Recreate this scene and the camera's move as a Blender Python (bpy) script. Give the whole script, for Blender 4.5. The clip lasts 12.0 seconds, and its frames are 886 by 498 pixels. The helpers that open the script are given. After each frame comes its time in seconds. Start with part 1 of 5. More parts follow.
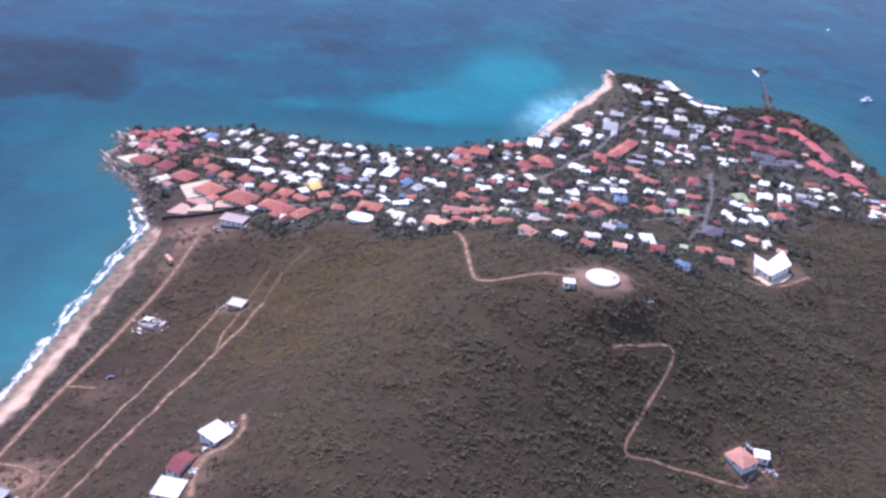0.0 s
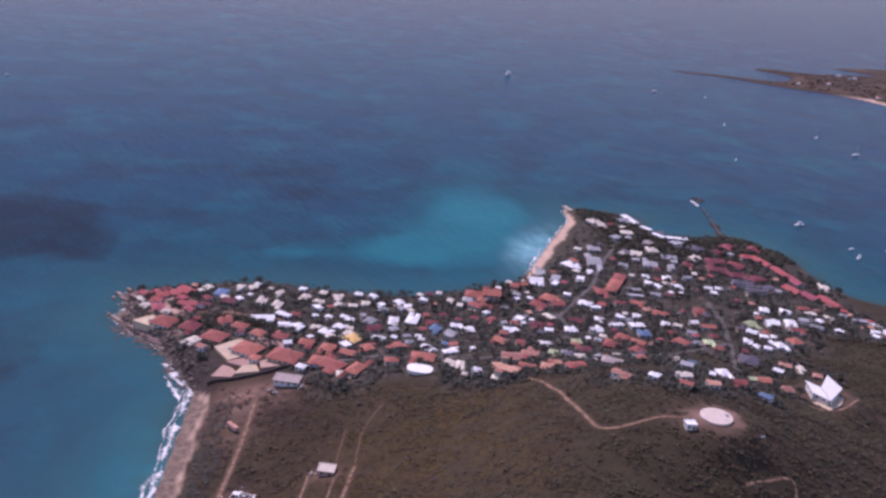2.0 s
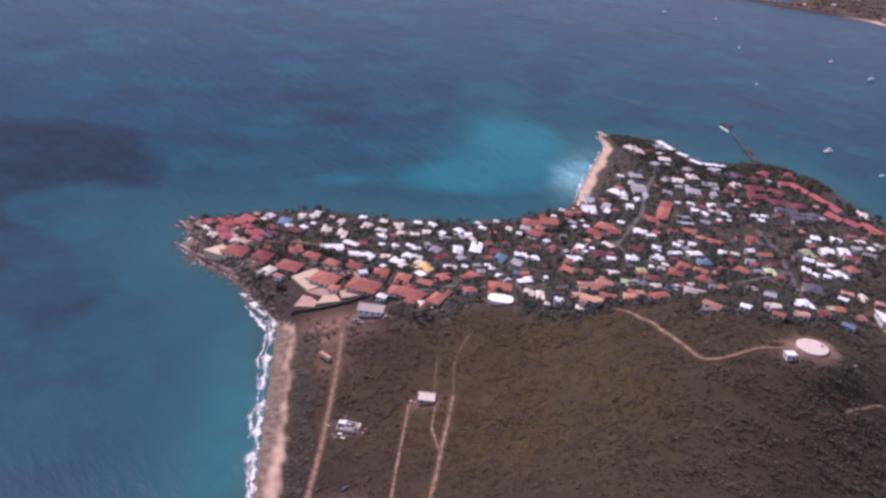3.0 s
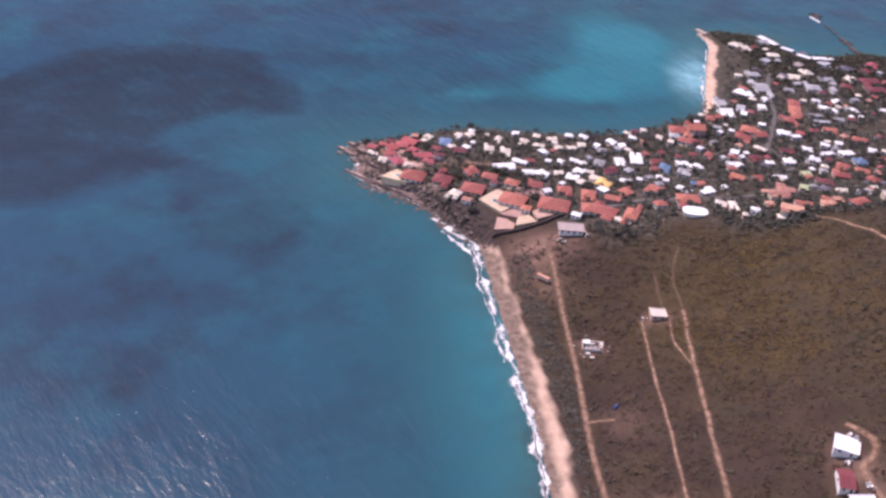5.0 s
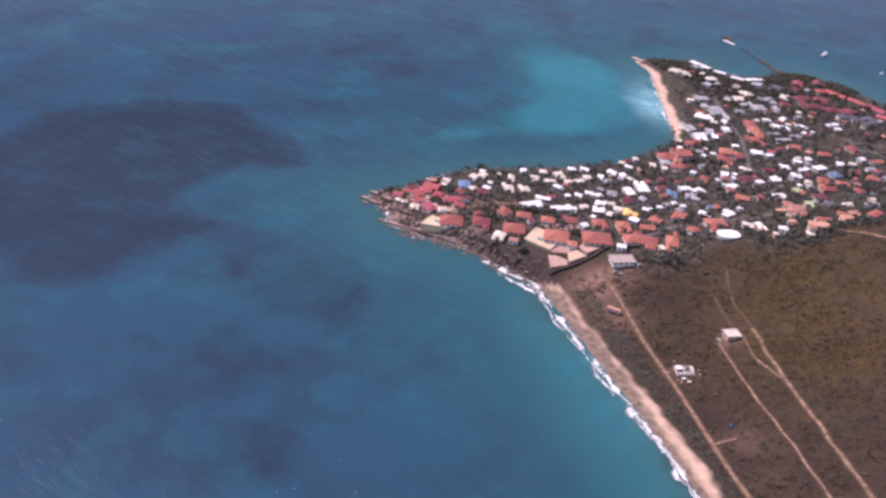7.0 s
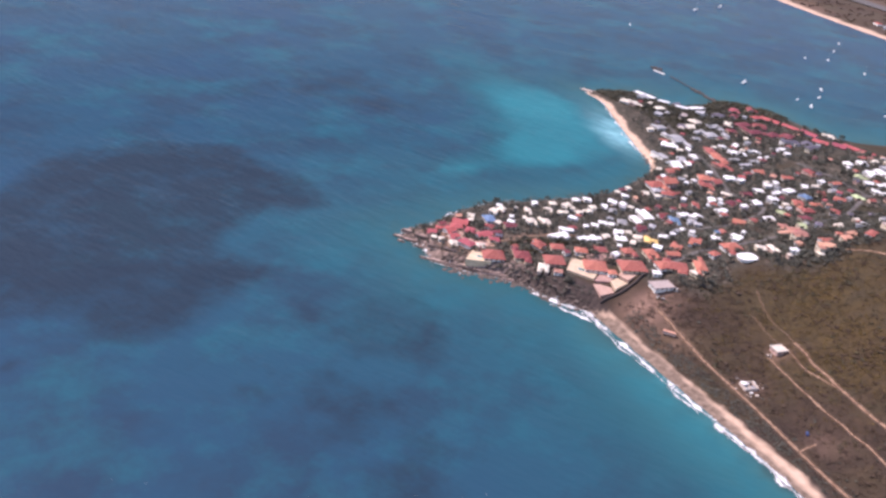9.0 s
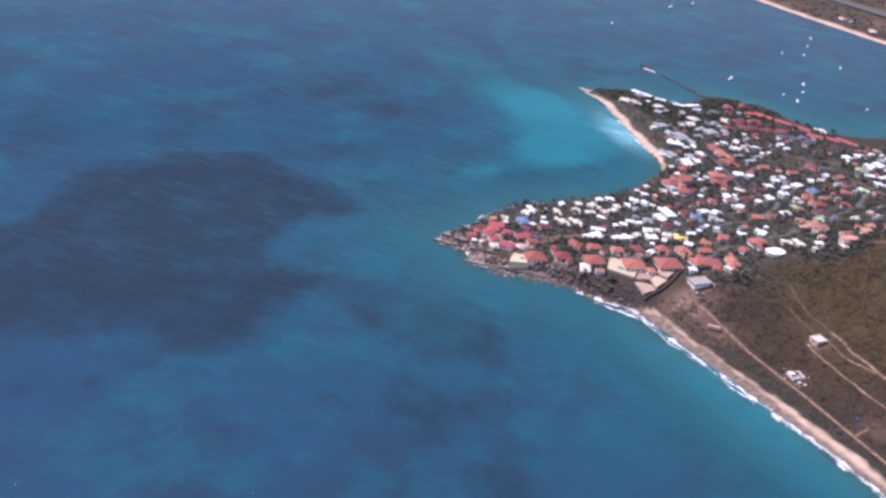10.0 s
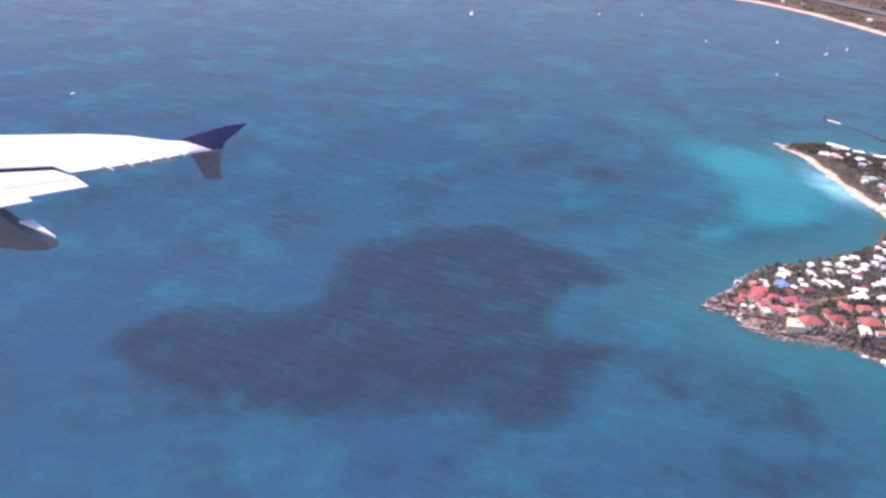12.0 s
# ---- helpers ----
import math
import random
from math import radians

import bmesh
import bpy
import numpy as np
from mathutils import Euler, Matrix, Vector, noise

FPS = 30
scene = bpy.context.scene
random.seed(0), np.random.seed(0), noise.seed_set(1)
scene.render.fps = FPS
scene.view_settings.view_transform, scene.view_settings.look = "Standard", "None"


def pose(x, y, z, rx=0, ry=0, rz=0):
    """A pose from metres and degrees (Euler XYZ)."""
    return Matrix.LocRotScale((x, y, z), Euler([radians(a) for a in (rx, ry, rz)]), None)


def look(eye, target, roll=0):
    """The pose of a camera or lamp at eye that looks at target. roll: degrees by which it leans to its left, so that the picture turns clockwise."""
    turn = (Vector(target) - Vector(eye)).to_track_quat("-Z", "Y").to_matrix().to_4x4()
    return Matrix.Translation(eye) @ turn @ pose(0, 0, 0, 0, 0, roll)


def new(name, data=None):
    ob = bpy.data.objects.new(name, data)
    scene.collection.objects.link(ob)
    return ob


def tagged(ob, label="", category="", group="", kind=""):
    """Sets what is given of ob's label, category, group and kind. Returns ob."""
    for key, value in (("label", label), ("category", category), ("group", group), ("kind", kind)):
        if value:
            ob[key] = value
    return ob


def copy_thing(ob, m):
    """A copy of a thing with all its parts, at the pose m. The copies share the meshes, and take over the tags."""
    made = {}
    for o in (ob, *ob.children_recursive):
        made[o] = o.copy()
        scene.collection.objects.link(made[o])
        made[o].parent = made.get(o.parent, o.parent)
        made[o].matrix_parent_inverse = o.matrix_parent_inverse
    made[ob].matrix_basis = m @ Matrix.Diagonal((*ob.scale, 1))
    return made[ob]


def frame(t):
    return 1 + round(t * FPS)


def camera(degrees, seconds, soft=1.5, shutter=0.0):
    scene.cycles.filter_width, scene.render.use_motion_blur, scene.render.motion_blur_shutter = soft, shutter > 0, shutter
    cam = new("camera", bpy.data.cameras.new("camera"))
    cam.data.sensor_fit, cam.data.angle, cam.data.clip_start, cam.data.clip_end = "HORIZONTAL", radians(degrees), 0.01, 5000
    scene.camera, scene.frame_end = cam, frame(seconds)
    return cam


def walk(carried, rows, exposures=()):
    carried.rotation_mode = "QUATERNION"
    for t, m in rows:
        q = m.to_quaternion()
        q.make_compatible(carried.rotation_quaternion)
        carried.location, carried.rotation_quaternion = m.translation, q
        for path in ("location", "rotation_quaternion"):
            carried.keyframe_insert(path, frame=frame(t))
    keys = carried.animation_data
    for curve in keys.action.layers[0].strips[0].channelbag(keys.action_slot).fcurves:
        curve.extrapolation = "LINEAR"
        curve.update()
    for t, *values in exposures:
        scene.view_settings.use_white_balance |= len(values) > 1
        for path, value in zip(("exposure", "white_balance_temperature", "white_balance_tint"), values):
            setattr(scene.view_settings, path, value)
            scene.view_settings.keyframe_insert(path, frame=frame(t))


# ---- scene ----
cam = camera(49.6, 12.0, soft=2.7)
PATH = [
    (0.0, 0.66, 0.11, 145.95, 61.593, -4.176, 0.100),
    (0.5, -15.26, 1.10, 146.16, 60.766, -4.288, -0.196),
    (1.0, -31.44, 2.40, 146.64, 62.824, -5.678, -4.398),
    (1.5, -47.85, 4.04, 147.31, 68.914, -4.468, -7.942),
    (2.0, -64.45, 6.02, 148.16, 69.865, -5.074, -9.721),
    (2.5, -81.23, 8.38, 149.14, 66.817, -5.792, -10.280),
    (4.5, -149.63, 21.75, 153.74, 62.765, -4.691, -14.752),
    (5.0, -166.93, 26.14, 154.94, 58.802, -3.852, -14.002),
    (5.5, -184.26, 30.98, 156.14, 57.827, -4.936, -16.485),
    (6.0, -201.61, 36.27, 157.32, 58.443, -4.711, -18.136),
    (6.5, -218.94, 42.02, 158.47, 57.651, -5.784, -22.465),
    (7.0, -236.24, 48.24, 159.60, 60.889, -4.593, -25.019),
    (9.0, -304.69, 77.93, 164.05, 62.895, -6.892, -34.727),
    (9.5, -321.52, 86.57, 165.20, 64.349, -6.164, -36.414),
    (10.0, -338.19, 95.71, 166.42, 62.987, -7.012, -38.430),
    (10.5, -354.68, 105.34, 167.74, 63.056, -6.932, -39.448),
    (11.0, -370.98, 115.46, 169.17, 58.944, -6.027, -39.632),
    (11.5, -387.07, 126.08, 170.77, 61.073, -5.855, -38.024),
    (12.0, -402.92, 137.20, 172.57, 65.552, -3.277, -35.179),
]
walk(cam, [(t, pose(x, y, z, rx, ry, rz)) for t, x, y, z, rx, ry, rz in PATH],
     exposures=[(0.0, 0.83, 5960, 26), (1.0, 0.63, 6250, 32), (1.5, 0.53, 6300, 36), (2.0, 0.0, 6460, 41), (2.5, 0.19, 6860, 38), (4.5, 0.16, 6900, 36), (5.0, 0.52, 7200, 36), (5.5, 0.5, 7300, 37), (7.0, 0.5, 7200, 35), (9.0, 0.75, 7150, 27), (9.5, 0.51, 6400, 25), (10.5, 0.77, 6800, 23), (11.0, 0.82, 7200, 24), (11.5, 1.14, 7100, 24), (12.0, 1.12, 6850, 28)])
# The plan below is drawn large; SCALE brings the whole of it to the size of the path.
SCALE = 0.47

# ---- world and sun ----
TO_SUN = Vector((-0.28, 0.50, 0.82)).normalized()
world = bpy.data.worlds.new("world")
scene.world = world
world.use_nodes = True
sky = world.node_tree.nodes.new("ShaderNodeTexSky")
sky.sky_type, sky.sun_disc = "NISHITA", False
sky.sun_elevation = math.asin(TO_SUN.z)
sky.sun_rotation = math.atan2(TO_SUN.x, TO_SUN.y)
sky.air_density, sky.dust_density, sky.ozone_density = 1.0, 0.5, 1.5
world.node_tree.nodes["Background"].inputs[1].default_value = 0.15
world.node_tree.links.new(sky.outputs[0], world.node_tree.nodes["Background"].inputs[0])
sun_data = bpy.data.lights.new("sun", "SUN")
sun_data.energy, sun_data.angle, sun_data.color = 3.1, radians(0.6), (1.0, 0.945, 0.885)
sun = new("sun", sun_data)
sun.matrix_world = look((0, 0, 900), Vector((0, 0, 900)) - TO_SUN)


# ---- materials ----
class Shade:
    """A node material with a few shortcuts."""

    def __init__(self, name, rough=0.8, metal=0.0, spec=0.5):
        self.mat = bpy.data.materials.new(name)
        self.mat.use_nodes = True
        self.tree = self.mat.node_tree
        self.bsdf = self.tree.nodes["Principled BSDF"]
        self.bsdf.inputs["Roughness"].default_value = rough
        self.bsdf.inputs["Metallic"].default_value = metal
        self.bsdf.inputs["Specular IOR Level"].default_value = spec
        grow = self.node("ShaderNodeVectorMath")
        grow.operation = "SCALE"
        self.put(grow.inputs[0], self.node("ShaderNodeNewGeometry").outputs["Position"])
        grow.inputs["Scale"].default_value = 1 / SCALE
        self.place = grow.outputs[0]

    def node(self, kind, **values):
        n = self.tree.nodes.new(kind)
        for key, value in values.items():
            if key in n.inputs:
                self.put(n.inputs[key], value)
        return n

    def put(self, socket, value):
        if hasattr(value, "is_output"):
            self.tree.links.new(value, socket)
        else:
            socket.default_value = value

    def noise(self, scale, detail=4, rough=0.6, stretch=None, along=None):
        at = self.place
        if along:
            m = self.node("ShaderNodeMapping")
            m.vector_type = "TEXTURE"
            self.put(m.inputs["Vector"], self.place)
            m.inputs["Rotation"].default_value = (0, 0, radians(along[0]))
            m.inputs["Scale"].default_value = (along[1], 1, 1)
            at = m.outputs[0]
        if stretch:
            m = self.node("ShaderNodeMapping")
            self.put(m.inputs["Vector"], self.place)
            m.inputs["Rotation"].default_value = (0, 0, radians(stretch[0]))
            m.inputs["Scale"].default_value = (1, stretch[1], 1)
            at = m.outputs[0]
        n = self.node("ShaderNodeTexNoise", Scale=scale, Detail=detail, Roughness=rough)
        self.put(n.inputs["Vector"], at)
        return n.outputs["Fac"]

    def ramp(self, fac, *stops):
        r = self.node("ShaderNodeValToRGB")
        self.put(r.inputs[0], fac)
        e = r.color_ramp.elements
        while len(e) < len(stops):
            e.new(0.5)
        for k, (p, c) in enumerate(stops):
            e[k].position = p
            e[k].color = (*c, 1) if isinstance(c, tuple) else (c, c, c, 1)
        return r.outputs[0]

    def mix(self, fac, a, b, how="MIX"):
        m = self.node("ShaderNodeMix")
        m.data_type, m.blend_type = "RGBA", how
        self.put(m.inputs[0], fac)
        for socket, value in ((m.inputs[6], a), (m.inputs[7], b)):
            self.put(socket, (*value, 1) if isinstance(value, tuple) else value)
        return m.outputs[2]

    def math(self, how, a, b=0.0):
        m = self.node("ShaderNodeMath")
        m.operation = how
        self.put(m.inputs[0], a)
        self.put(m.inputs[1], b)
        return m.outputs[0]

    def mask(self, name):
        n = self.node("ShaderNodeAttribute")
        n.attribute_name = name
        return n.outputs["Fac"]

    def random(self):
        return self.node("ShaderNodeObjectInfo").outputs["Random"]

    def island(self):
        return self.node("ShaderNodeNewGeometry").outputs["Random Per Island"]

    def colour(self, value):
        self.put(self.bsdf.inputs["Base Color"], (*value, 1) if isinstance(value, tuple) else value)
        return self

    def bump(self, height, strength, distance):
        b = self.node("ShaderNodeBump", Height=height, Strength=strength, Distance=distance * SCALE)
        self.put(self.bsdf.inputs["Normal"], b.outputs[0])
        return self


def plain(name, low, high, rough=0.8, scale=0.6, metal=0.0, spread=0.25, spec=0.4):
    """Two tones by weathering, and a shade of its own for each object."""
    s = Shade(name, rough, metal, spec)
    base = s.mix(s.ramp(s.noise(scale, 6), (0.35, 0.0), (0.68, 1.0)), low, high)
    tone = s.node("ShaderNodeHueSaturation")
    s.put(tone.inputs["Color"], base)
    s.put(tone.inputs["Value"], s.math("ADD", s.math("MULTIPLY", s.random(), spread * 2), 1 - spread))
    s.put(tone.inputs["Hue"], s.math("ADD", s.math("MULTIPLY", s.random(), 0.022), 0.486))
    s.colour(tone.outputs[0])
    return s.bump(s.noise(scale * 6, 3), 0.25, 0.08).mat


ROOFS = {
    "R": plain("terracotta_tile", (0.29, 0.082, 0.064), (0.42, 0.146, 0.112), spread=0.28),
    "P": plain("crimson_roof", (0.31, 0.058, 0.068), (0.43, 0.112, 0.122), spread=0.15),
    "D": plain("maroon_roof", (0.16, 0.035, 0.045), (0.24, 0.06, 0.065)),
    "O": plain("salmon_roof", (0.41, 0.185, 0.135), (0.55, 0.295, 0.22), spread=0.3),
    "Y": plain("ochre_roof", (0.70, 0.42, 0.14), (0.78, 0.52, 0.22)),
    "W": plain("white_roof", (0.74, 0.73, 0.74), (0.88, 0.87, 0.88), spread=0.1),
    "C": plain("cream_roof", (0.58, 0.51, 0.43), (0.74, 0.67, 0.58), spread=0.12),
    "G": plain("grey_roof", (0.26, 0.26, 0.28), (0.38, 0.37, 0.39)),
    "S": plain("slate_roof", (0.09, 0.08, 0.11), (0.15, 0.13, 0.17)),
    "B": plain("blue_roof", (0.08, 0.14, 0.24), (0.12, 0.20, 0.31)),
    "K": plain("grey_pink_roof", (0.32, 0.26, 0.25), (0.44, 0.36, 0.34)),
    "N": plain("pale_green_roof", (0.38, 0.46, 0.25), (0.50, 0.56, 0.34)),
}
ROOF_WORDS = {"R": "terracotta red tiled", "P": "crimson red metal", "D": "dark maroon", "O": "salmon orange tiled", "Y": "ochre yellow",
              "W": "white painted", "C": "cream coloured", "G": "grey concrete", "S": "dark slate", "B": "blue metal", "K": "grey-pink concrete", "N": "pale green metal"}
STUCCO = [plain("white_stucco", (0.72, 0.69, 0.66), (0.84, 0.81, 0.78), spread=0.08), plain("cream_stucco", (0.55, 0.46, 0.35), (0.68, 0.58, 0.46), spread=0.12),
          plain("pink_stucco", (0.55, 0.36, 0.30), (0.64, 0.45, 0.38), spread=0.12)]
GLAZING = plain("window_glass", (0.02, 0.025, 0.03), (0.04, 0.045, 0.05), 0.15, spec=0.6)
PAVING = plain("pale_paving", (0.52, 0.39, 0.27), (0.64, 0.50, 0.37), 0.85, 0.3, spread=0.1)
CONCRETE = plain("pale_concrete", (0.60, 0.50, 0.43), (0.74, 0.63, 0.55), 0.85, 0.25, spread=0.05)
DARK_STONE = plain("dark_stone", (0.055, 0.043, 0.040), (0.13, 0.098, 0.088), 0.9, 0.5)
TIMBER = plain("weathered_timber", (0.07, 0.05, 0.045), (0.12, 0.09, 0.08), 0.85, 1.5)
PALE_TIMBER = plain("grey_timber", (0.09, 0.075, 0.08), (0.14, 0.12, 0.125), 0.85, 1.5)
PINK_PAVING = plain("pink_paving", (0.38, 0.23, 0.19), (0.50, 0.32, 0.27), 0.85, 0.3, spread=0.1)
POOL = plain("pool_water", (0.03, 0.16, 0.17), (0.05, 0.22, 0.23), 0.08, 0.8, spec=0.6)
BARK = plain("bark", (0.07, 0.05, 0.035), (0.12, 0.085, 0.06), 0.9, 3.0)
HULL = plain("white_gelcoat", (0.74, 0.74, 0.74), (0.82, 0.82, 0.82), 0.3, 1.0, spread=0.05)
METAL = plain("aluminium", (0.5, 0.5, 0.52), (0.62, 0.62, 0.64), 0.4, 2.0, 0.9)


def leafy(name, dark, mid, light):
    s = Shade(name, 0.75, spec=0.25)
    tone = s.ramp(s.island(), (0.0, dark), (0.55, mid), (1.0, light))
    tone = s.mix(s.ramp(s.noise(0.02, 4), (0.42, 0.0), (0.60, 0.6)), tone, light)
    shade = tuple(0.85 * c for c in dark)
    s.colour(s.mix(s.ramp(s.noise(0.16, 5, 0.7), (0.40, 0.0), (0.60, 0.55)), tone, shade))
    return s.mat


LEAVES = leafy("tree_leaves", (0.066, 0.066, 0.058), (0.086, 0.086, 0.072), (0.120, 0.120, 0.094))
SCRUB = leafy("dry_scrub_leaves", (0.054, 0.035, 0.029), (0.069, 0.044, 0.032), (0.092, 0.059, 0.037))
GOLDEN = leafy("golden_dry_leaves", (0.082, 0.053, 0.017), (0.105, 0.068, 0.020), (0.137, 0.091, 0.027))
OLIVE = leafy("olive_scrub_leaves", (0.058, 0.047, 0.030), (0.076, 0.061, 0.034), (0.102, 0.083, 0.042))
GREY_LEAVES = leafy("grey_green_leaves", (0.057, 0.052, 0.037), (0.073, 0.067, 0.044), (0.096, 0.088, 0.055))
GREENS = leafy("garden_leaves", (0.066, 0.064, 0.056), (0.088, 0.085, 0.070), (0.122, 0.116, 0.092))



def ground_material():
    s = Shade("dry_ground", 0.92, spec=0.15)
    fine, coarse, broad = s.noise(0.45, 6), s.noise(0.07, 5), s.noise(0.013, 3)
    scrub = s.mix(s.ramp(coarse, (0.38, 0.0), (0.64, 1.0)), (0.042, 0.028, 0.025), (0.060, 0.039, 0.031))
    scrub = s.mix(s.ramp(broad, (0.42, 0.0), (0.62, 1.0)), scrub, s.mix(0.6, scrub, (0.082, 0.062, 0.032)))
    scrub = s.mix(s.mask("golden"), scrub, s.mix(coarse, (0.074, 0.048, 0.020), (0.106, 0.069, 0.028)))
    scrub = s.mix(s.mask("lush"), scrub, s.mix(coarse, (0.044, 0.034, 0.024), (0.066, 0.050, 0.031)))
    scrub = s.mix(s.ramp(s.noise(0.16, 5, 0.7), (0.40, 0.0), (0.60, 0.45)), scrub, (0.040, 0.031, 0.024))
    town = s.mix(s.ramp(s.noise(0.16, 5), (0.5, 0.0), (0.75, 1.0)), (0.060, 0.054, 0.045), (0.185, 0.140, 0.115))
    dirt = s.mix(coarse, (0.22, 0.13, 0.10), (0.34, 0.21, 0.165))
    sand = s.mix(s.ramp(s.noise(0.12, 5), (0.35, 0.0), (0.7, 1.0)), (0.48, 0.33, 0.25), (0.64, 0.45, 0.35))
    wet = s.mix(s.ramp(s.noise(0.2, 6, 0.7), (0.38, 0.0), (0.62, 1.0)), (0.13, 0.092, 0.074), (0.27, 0.195, 0.155))
    ledge = s.ramp(s.noise(0.12, 7, 0.7, (-35, 4)), (0.40, 0.0), (0.62, 1.0))
    rock = s.mix(ledge, (0.042, 0.032, 0.031), s.mix(s.mask("cape"), (0.085, 0.063, 0.058), (0.36, 0.26, 0.23)))
    c = s.mix(s.mask("town"), scrub, town)
    c = s.mix(s.mask("dirt"), c, dirt)
    c = s.mix(s.mask("rock"), c, rock)
    c = s.mix(s.mask("sand"), c, sand)
    c = s.mix(s.mask("wet"), c, wet)
    s.colour(c)
    return s.bump(s.math("ADD", fine, coarse), 0.6, 0.6).mat


# the way along which the wave crests run, in degrees
WIND = -66


def water_material():
    s = Shade("sea_water", 0.21)
    facing = s.node("ShaderNodeLayerWeight").outputs["Facing"]
    s.put(s.bsdf.inputs["Specular IOR Level"], s.ramp(facing, (0.24, 0.50), (0.44, 0.25), (0.64, 0.030), (1.0, 0.008)))
    s.bsdf.inputs["IOR"].default_value = 1.33
    wide, mid = s.noise(0.006, 5), s.noise(0.022, 5)
    depth = s.math("ADD", s.mask("shallow"), s.math("MULTIPLY", s.math("SUBTRACT", wide, 0.5), 0.34))
    tone = s.ramp(depth, (0.0, (0.019, 0.030, 0.074)), (0.26, (0.016, 0.050, 0.098)), (0.55, (0.011, 0.078, 0.112)), (0.82, (0.011, 0.160, 0.202)), (1.0, (0.036, 0.25, 0.285)))
    ragged = s.math("ADD", s.mask("weed"), s.math("MULTIPLY", s.math("SUBTRACT", s.noise(0.024, 8, 0.72), 0.5), 1.9))
    weed = s.math("MULTIPLY", s.ramp(ragged, (0.02, 0.0), (0.55, 0.42), (1.30, 0.90)), s.ramp(s.mask("weed"), (0.02, 0.0), (0.4, 1.0)))
    tone = s.mix(s.math("MULTIPLY", s.mask("murk"), s.ramp(mid, (0.35, 0.5), (0.6, 1.0))), tone, (0.030, 0.076, 0.080))
    tone = s.mix(s.math("MULTIPLY", s.mask("plume"), s.ramp(s.noise(0.02, 4, 0.6, (35, 0.3)), (0.36, 0.0), (0.58, 1.0))), tone, (0.22, 0.50, 0.57))
    tone = s.mix(s.math("MULTIPLY", s.ramp(s.noise(0.012, 5, 0.65), (0.46, 0.0), (0.64, 0.6)), s.ramp(depth, (0.48, 1.0), (0.68, 0.0))), tone, (0.019, 0.034, 0.064))
    tone = s.mix(s.ramp(s.noise(0.010, 6, 0.7), (0.50, 0.0), (0.66, 0.55)), tone, (0.010, 0.102, 0.140))
    tone = s.mix(weed, tone, (0.015, 0.026, 0.042))
    s.colour(tone)
    swell = s.noise(0.05, 3, 0.5, along=(WIND, 2.5))
    chop = s.noise(0.14, 5, 0.65, along=(WIND, 3.0))
    gusts = s.ramp(s.noise(0.02, 4, 0.6, along=(WIND, 2.0)), (0.34, 0.5), (0.66, 1.35))
    s.bump(s.math("ADD", swell, s.math("MULTIPLY", s.math("MULTIPLY", chop, gusts), 1.1)), 0.65, 0.8)
    return s.mat


def foam_material():
    s = Shade("white_surf", 0.7, spec=0.3)
    s.colour((0.80, 0.80, 0.82))
    lace = s.math("ADD", s.mask("cover"), s.math("MULTIPLY", s.math("SUBTRACT", s.noise(0.55, 8, 0.75), 0.5), 2.6))
    lace = s.math("ADD", lace, s.math("MULTIPLY", s.math("SUBTRACT", s.noise(0.06, 3), 0.5), 2.0))
    s.put(s.bsdf.inputs["Alpha"], s.ramp(lace, (0.32, 0.0), (0.66, 0.36), (1.2, 0.95)))
    return s.mat


def track_material():
    s = Shade("bare_earth_track", 0.9, spec=0.2)
    worn = s.mix(s.ramp(s.noise(0.25, 5), (0.35, 0.0), (0.7, 1.0)), (0.21, 0.122, 0.085), (0.35, 0.225, 0.160))
    s.colour(worn)
    edge = s.math("MULTIPLY", s.mask("cover"), s.ramp(s.noise(0.3, 5, 0.7), (0.25, 0.35), (0.6, 1.0)))
    s.put(s.bsdf.inputs["Alpha"], s.ramp(edge, (0.08, 0.0), (0.75, 1.0)))
    return s.bump(s.noise(1.0, 4), 0.4, 0.2).mat


GROUND, WATER, FOAM, TRACK = ground_material(), water_material(), foam_material(), track_material()
ASPHALT = plain("grey_asphalt", (0.085, 0.076, 0.074), (0.14, 0.125, 0.12), 0.85, 0.2, spread=0.05)
ROCK = plain("shore_rock", (0.06, 0.044, 0.04), (0.15, 0.11, 0.10), 0.9, 0.25, spread=0.2)
LEDGE = plain("pink_ledge_rock", (0.20, 0.14, 0.12), (0.46, 0.34, 0.30), 0.9, 0.3, spread=0.2)


# ---- mesh helpers ----
def mesh_of(name, verts, faces, material, smooth=False, masks=None):
    me = bpy.data.meshes.new(name)
    me.from_pydata([tuple(v) for v in verts] if not isinstance(verts, np.ndarray) else verts.tolist(), [], faces if not isinstance(faces, np.ndarray) else faces.tolist())
    me.materials.append(material)
    if smooth:
        me.shade_smooth()
    for key, values in (masks or {}).items():
        me.attributes.new(key, "FLOAT", "POINT").data.foreach_set("value", np.asarray(values, np.float32).ravel())
    return me


def part(name, bm, material, parent, label=""):
    me = bpy.data.meshes.new(name)
    bmesh.ops.recalc_face_normals(bm, faces=bm.faces)
    bm.to_mesh(me)
    bm.free()
    me.materials.append(material)
    ob = new(name, me)
    ob.parent = parent
    return tagged(ob, label)


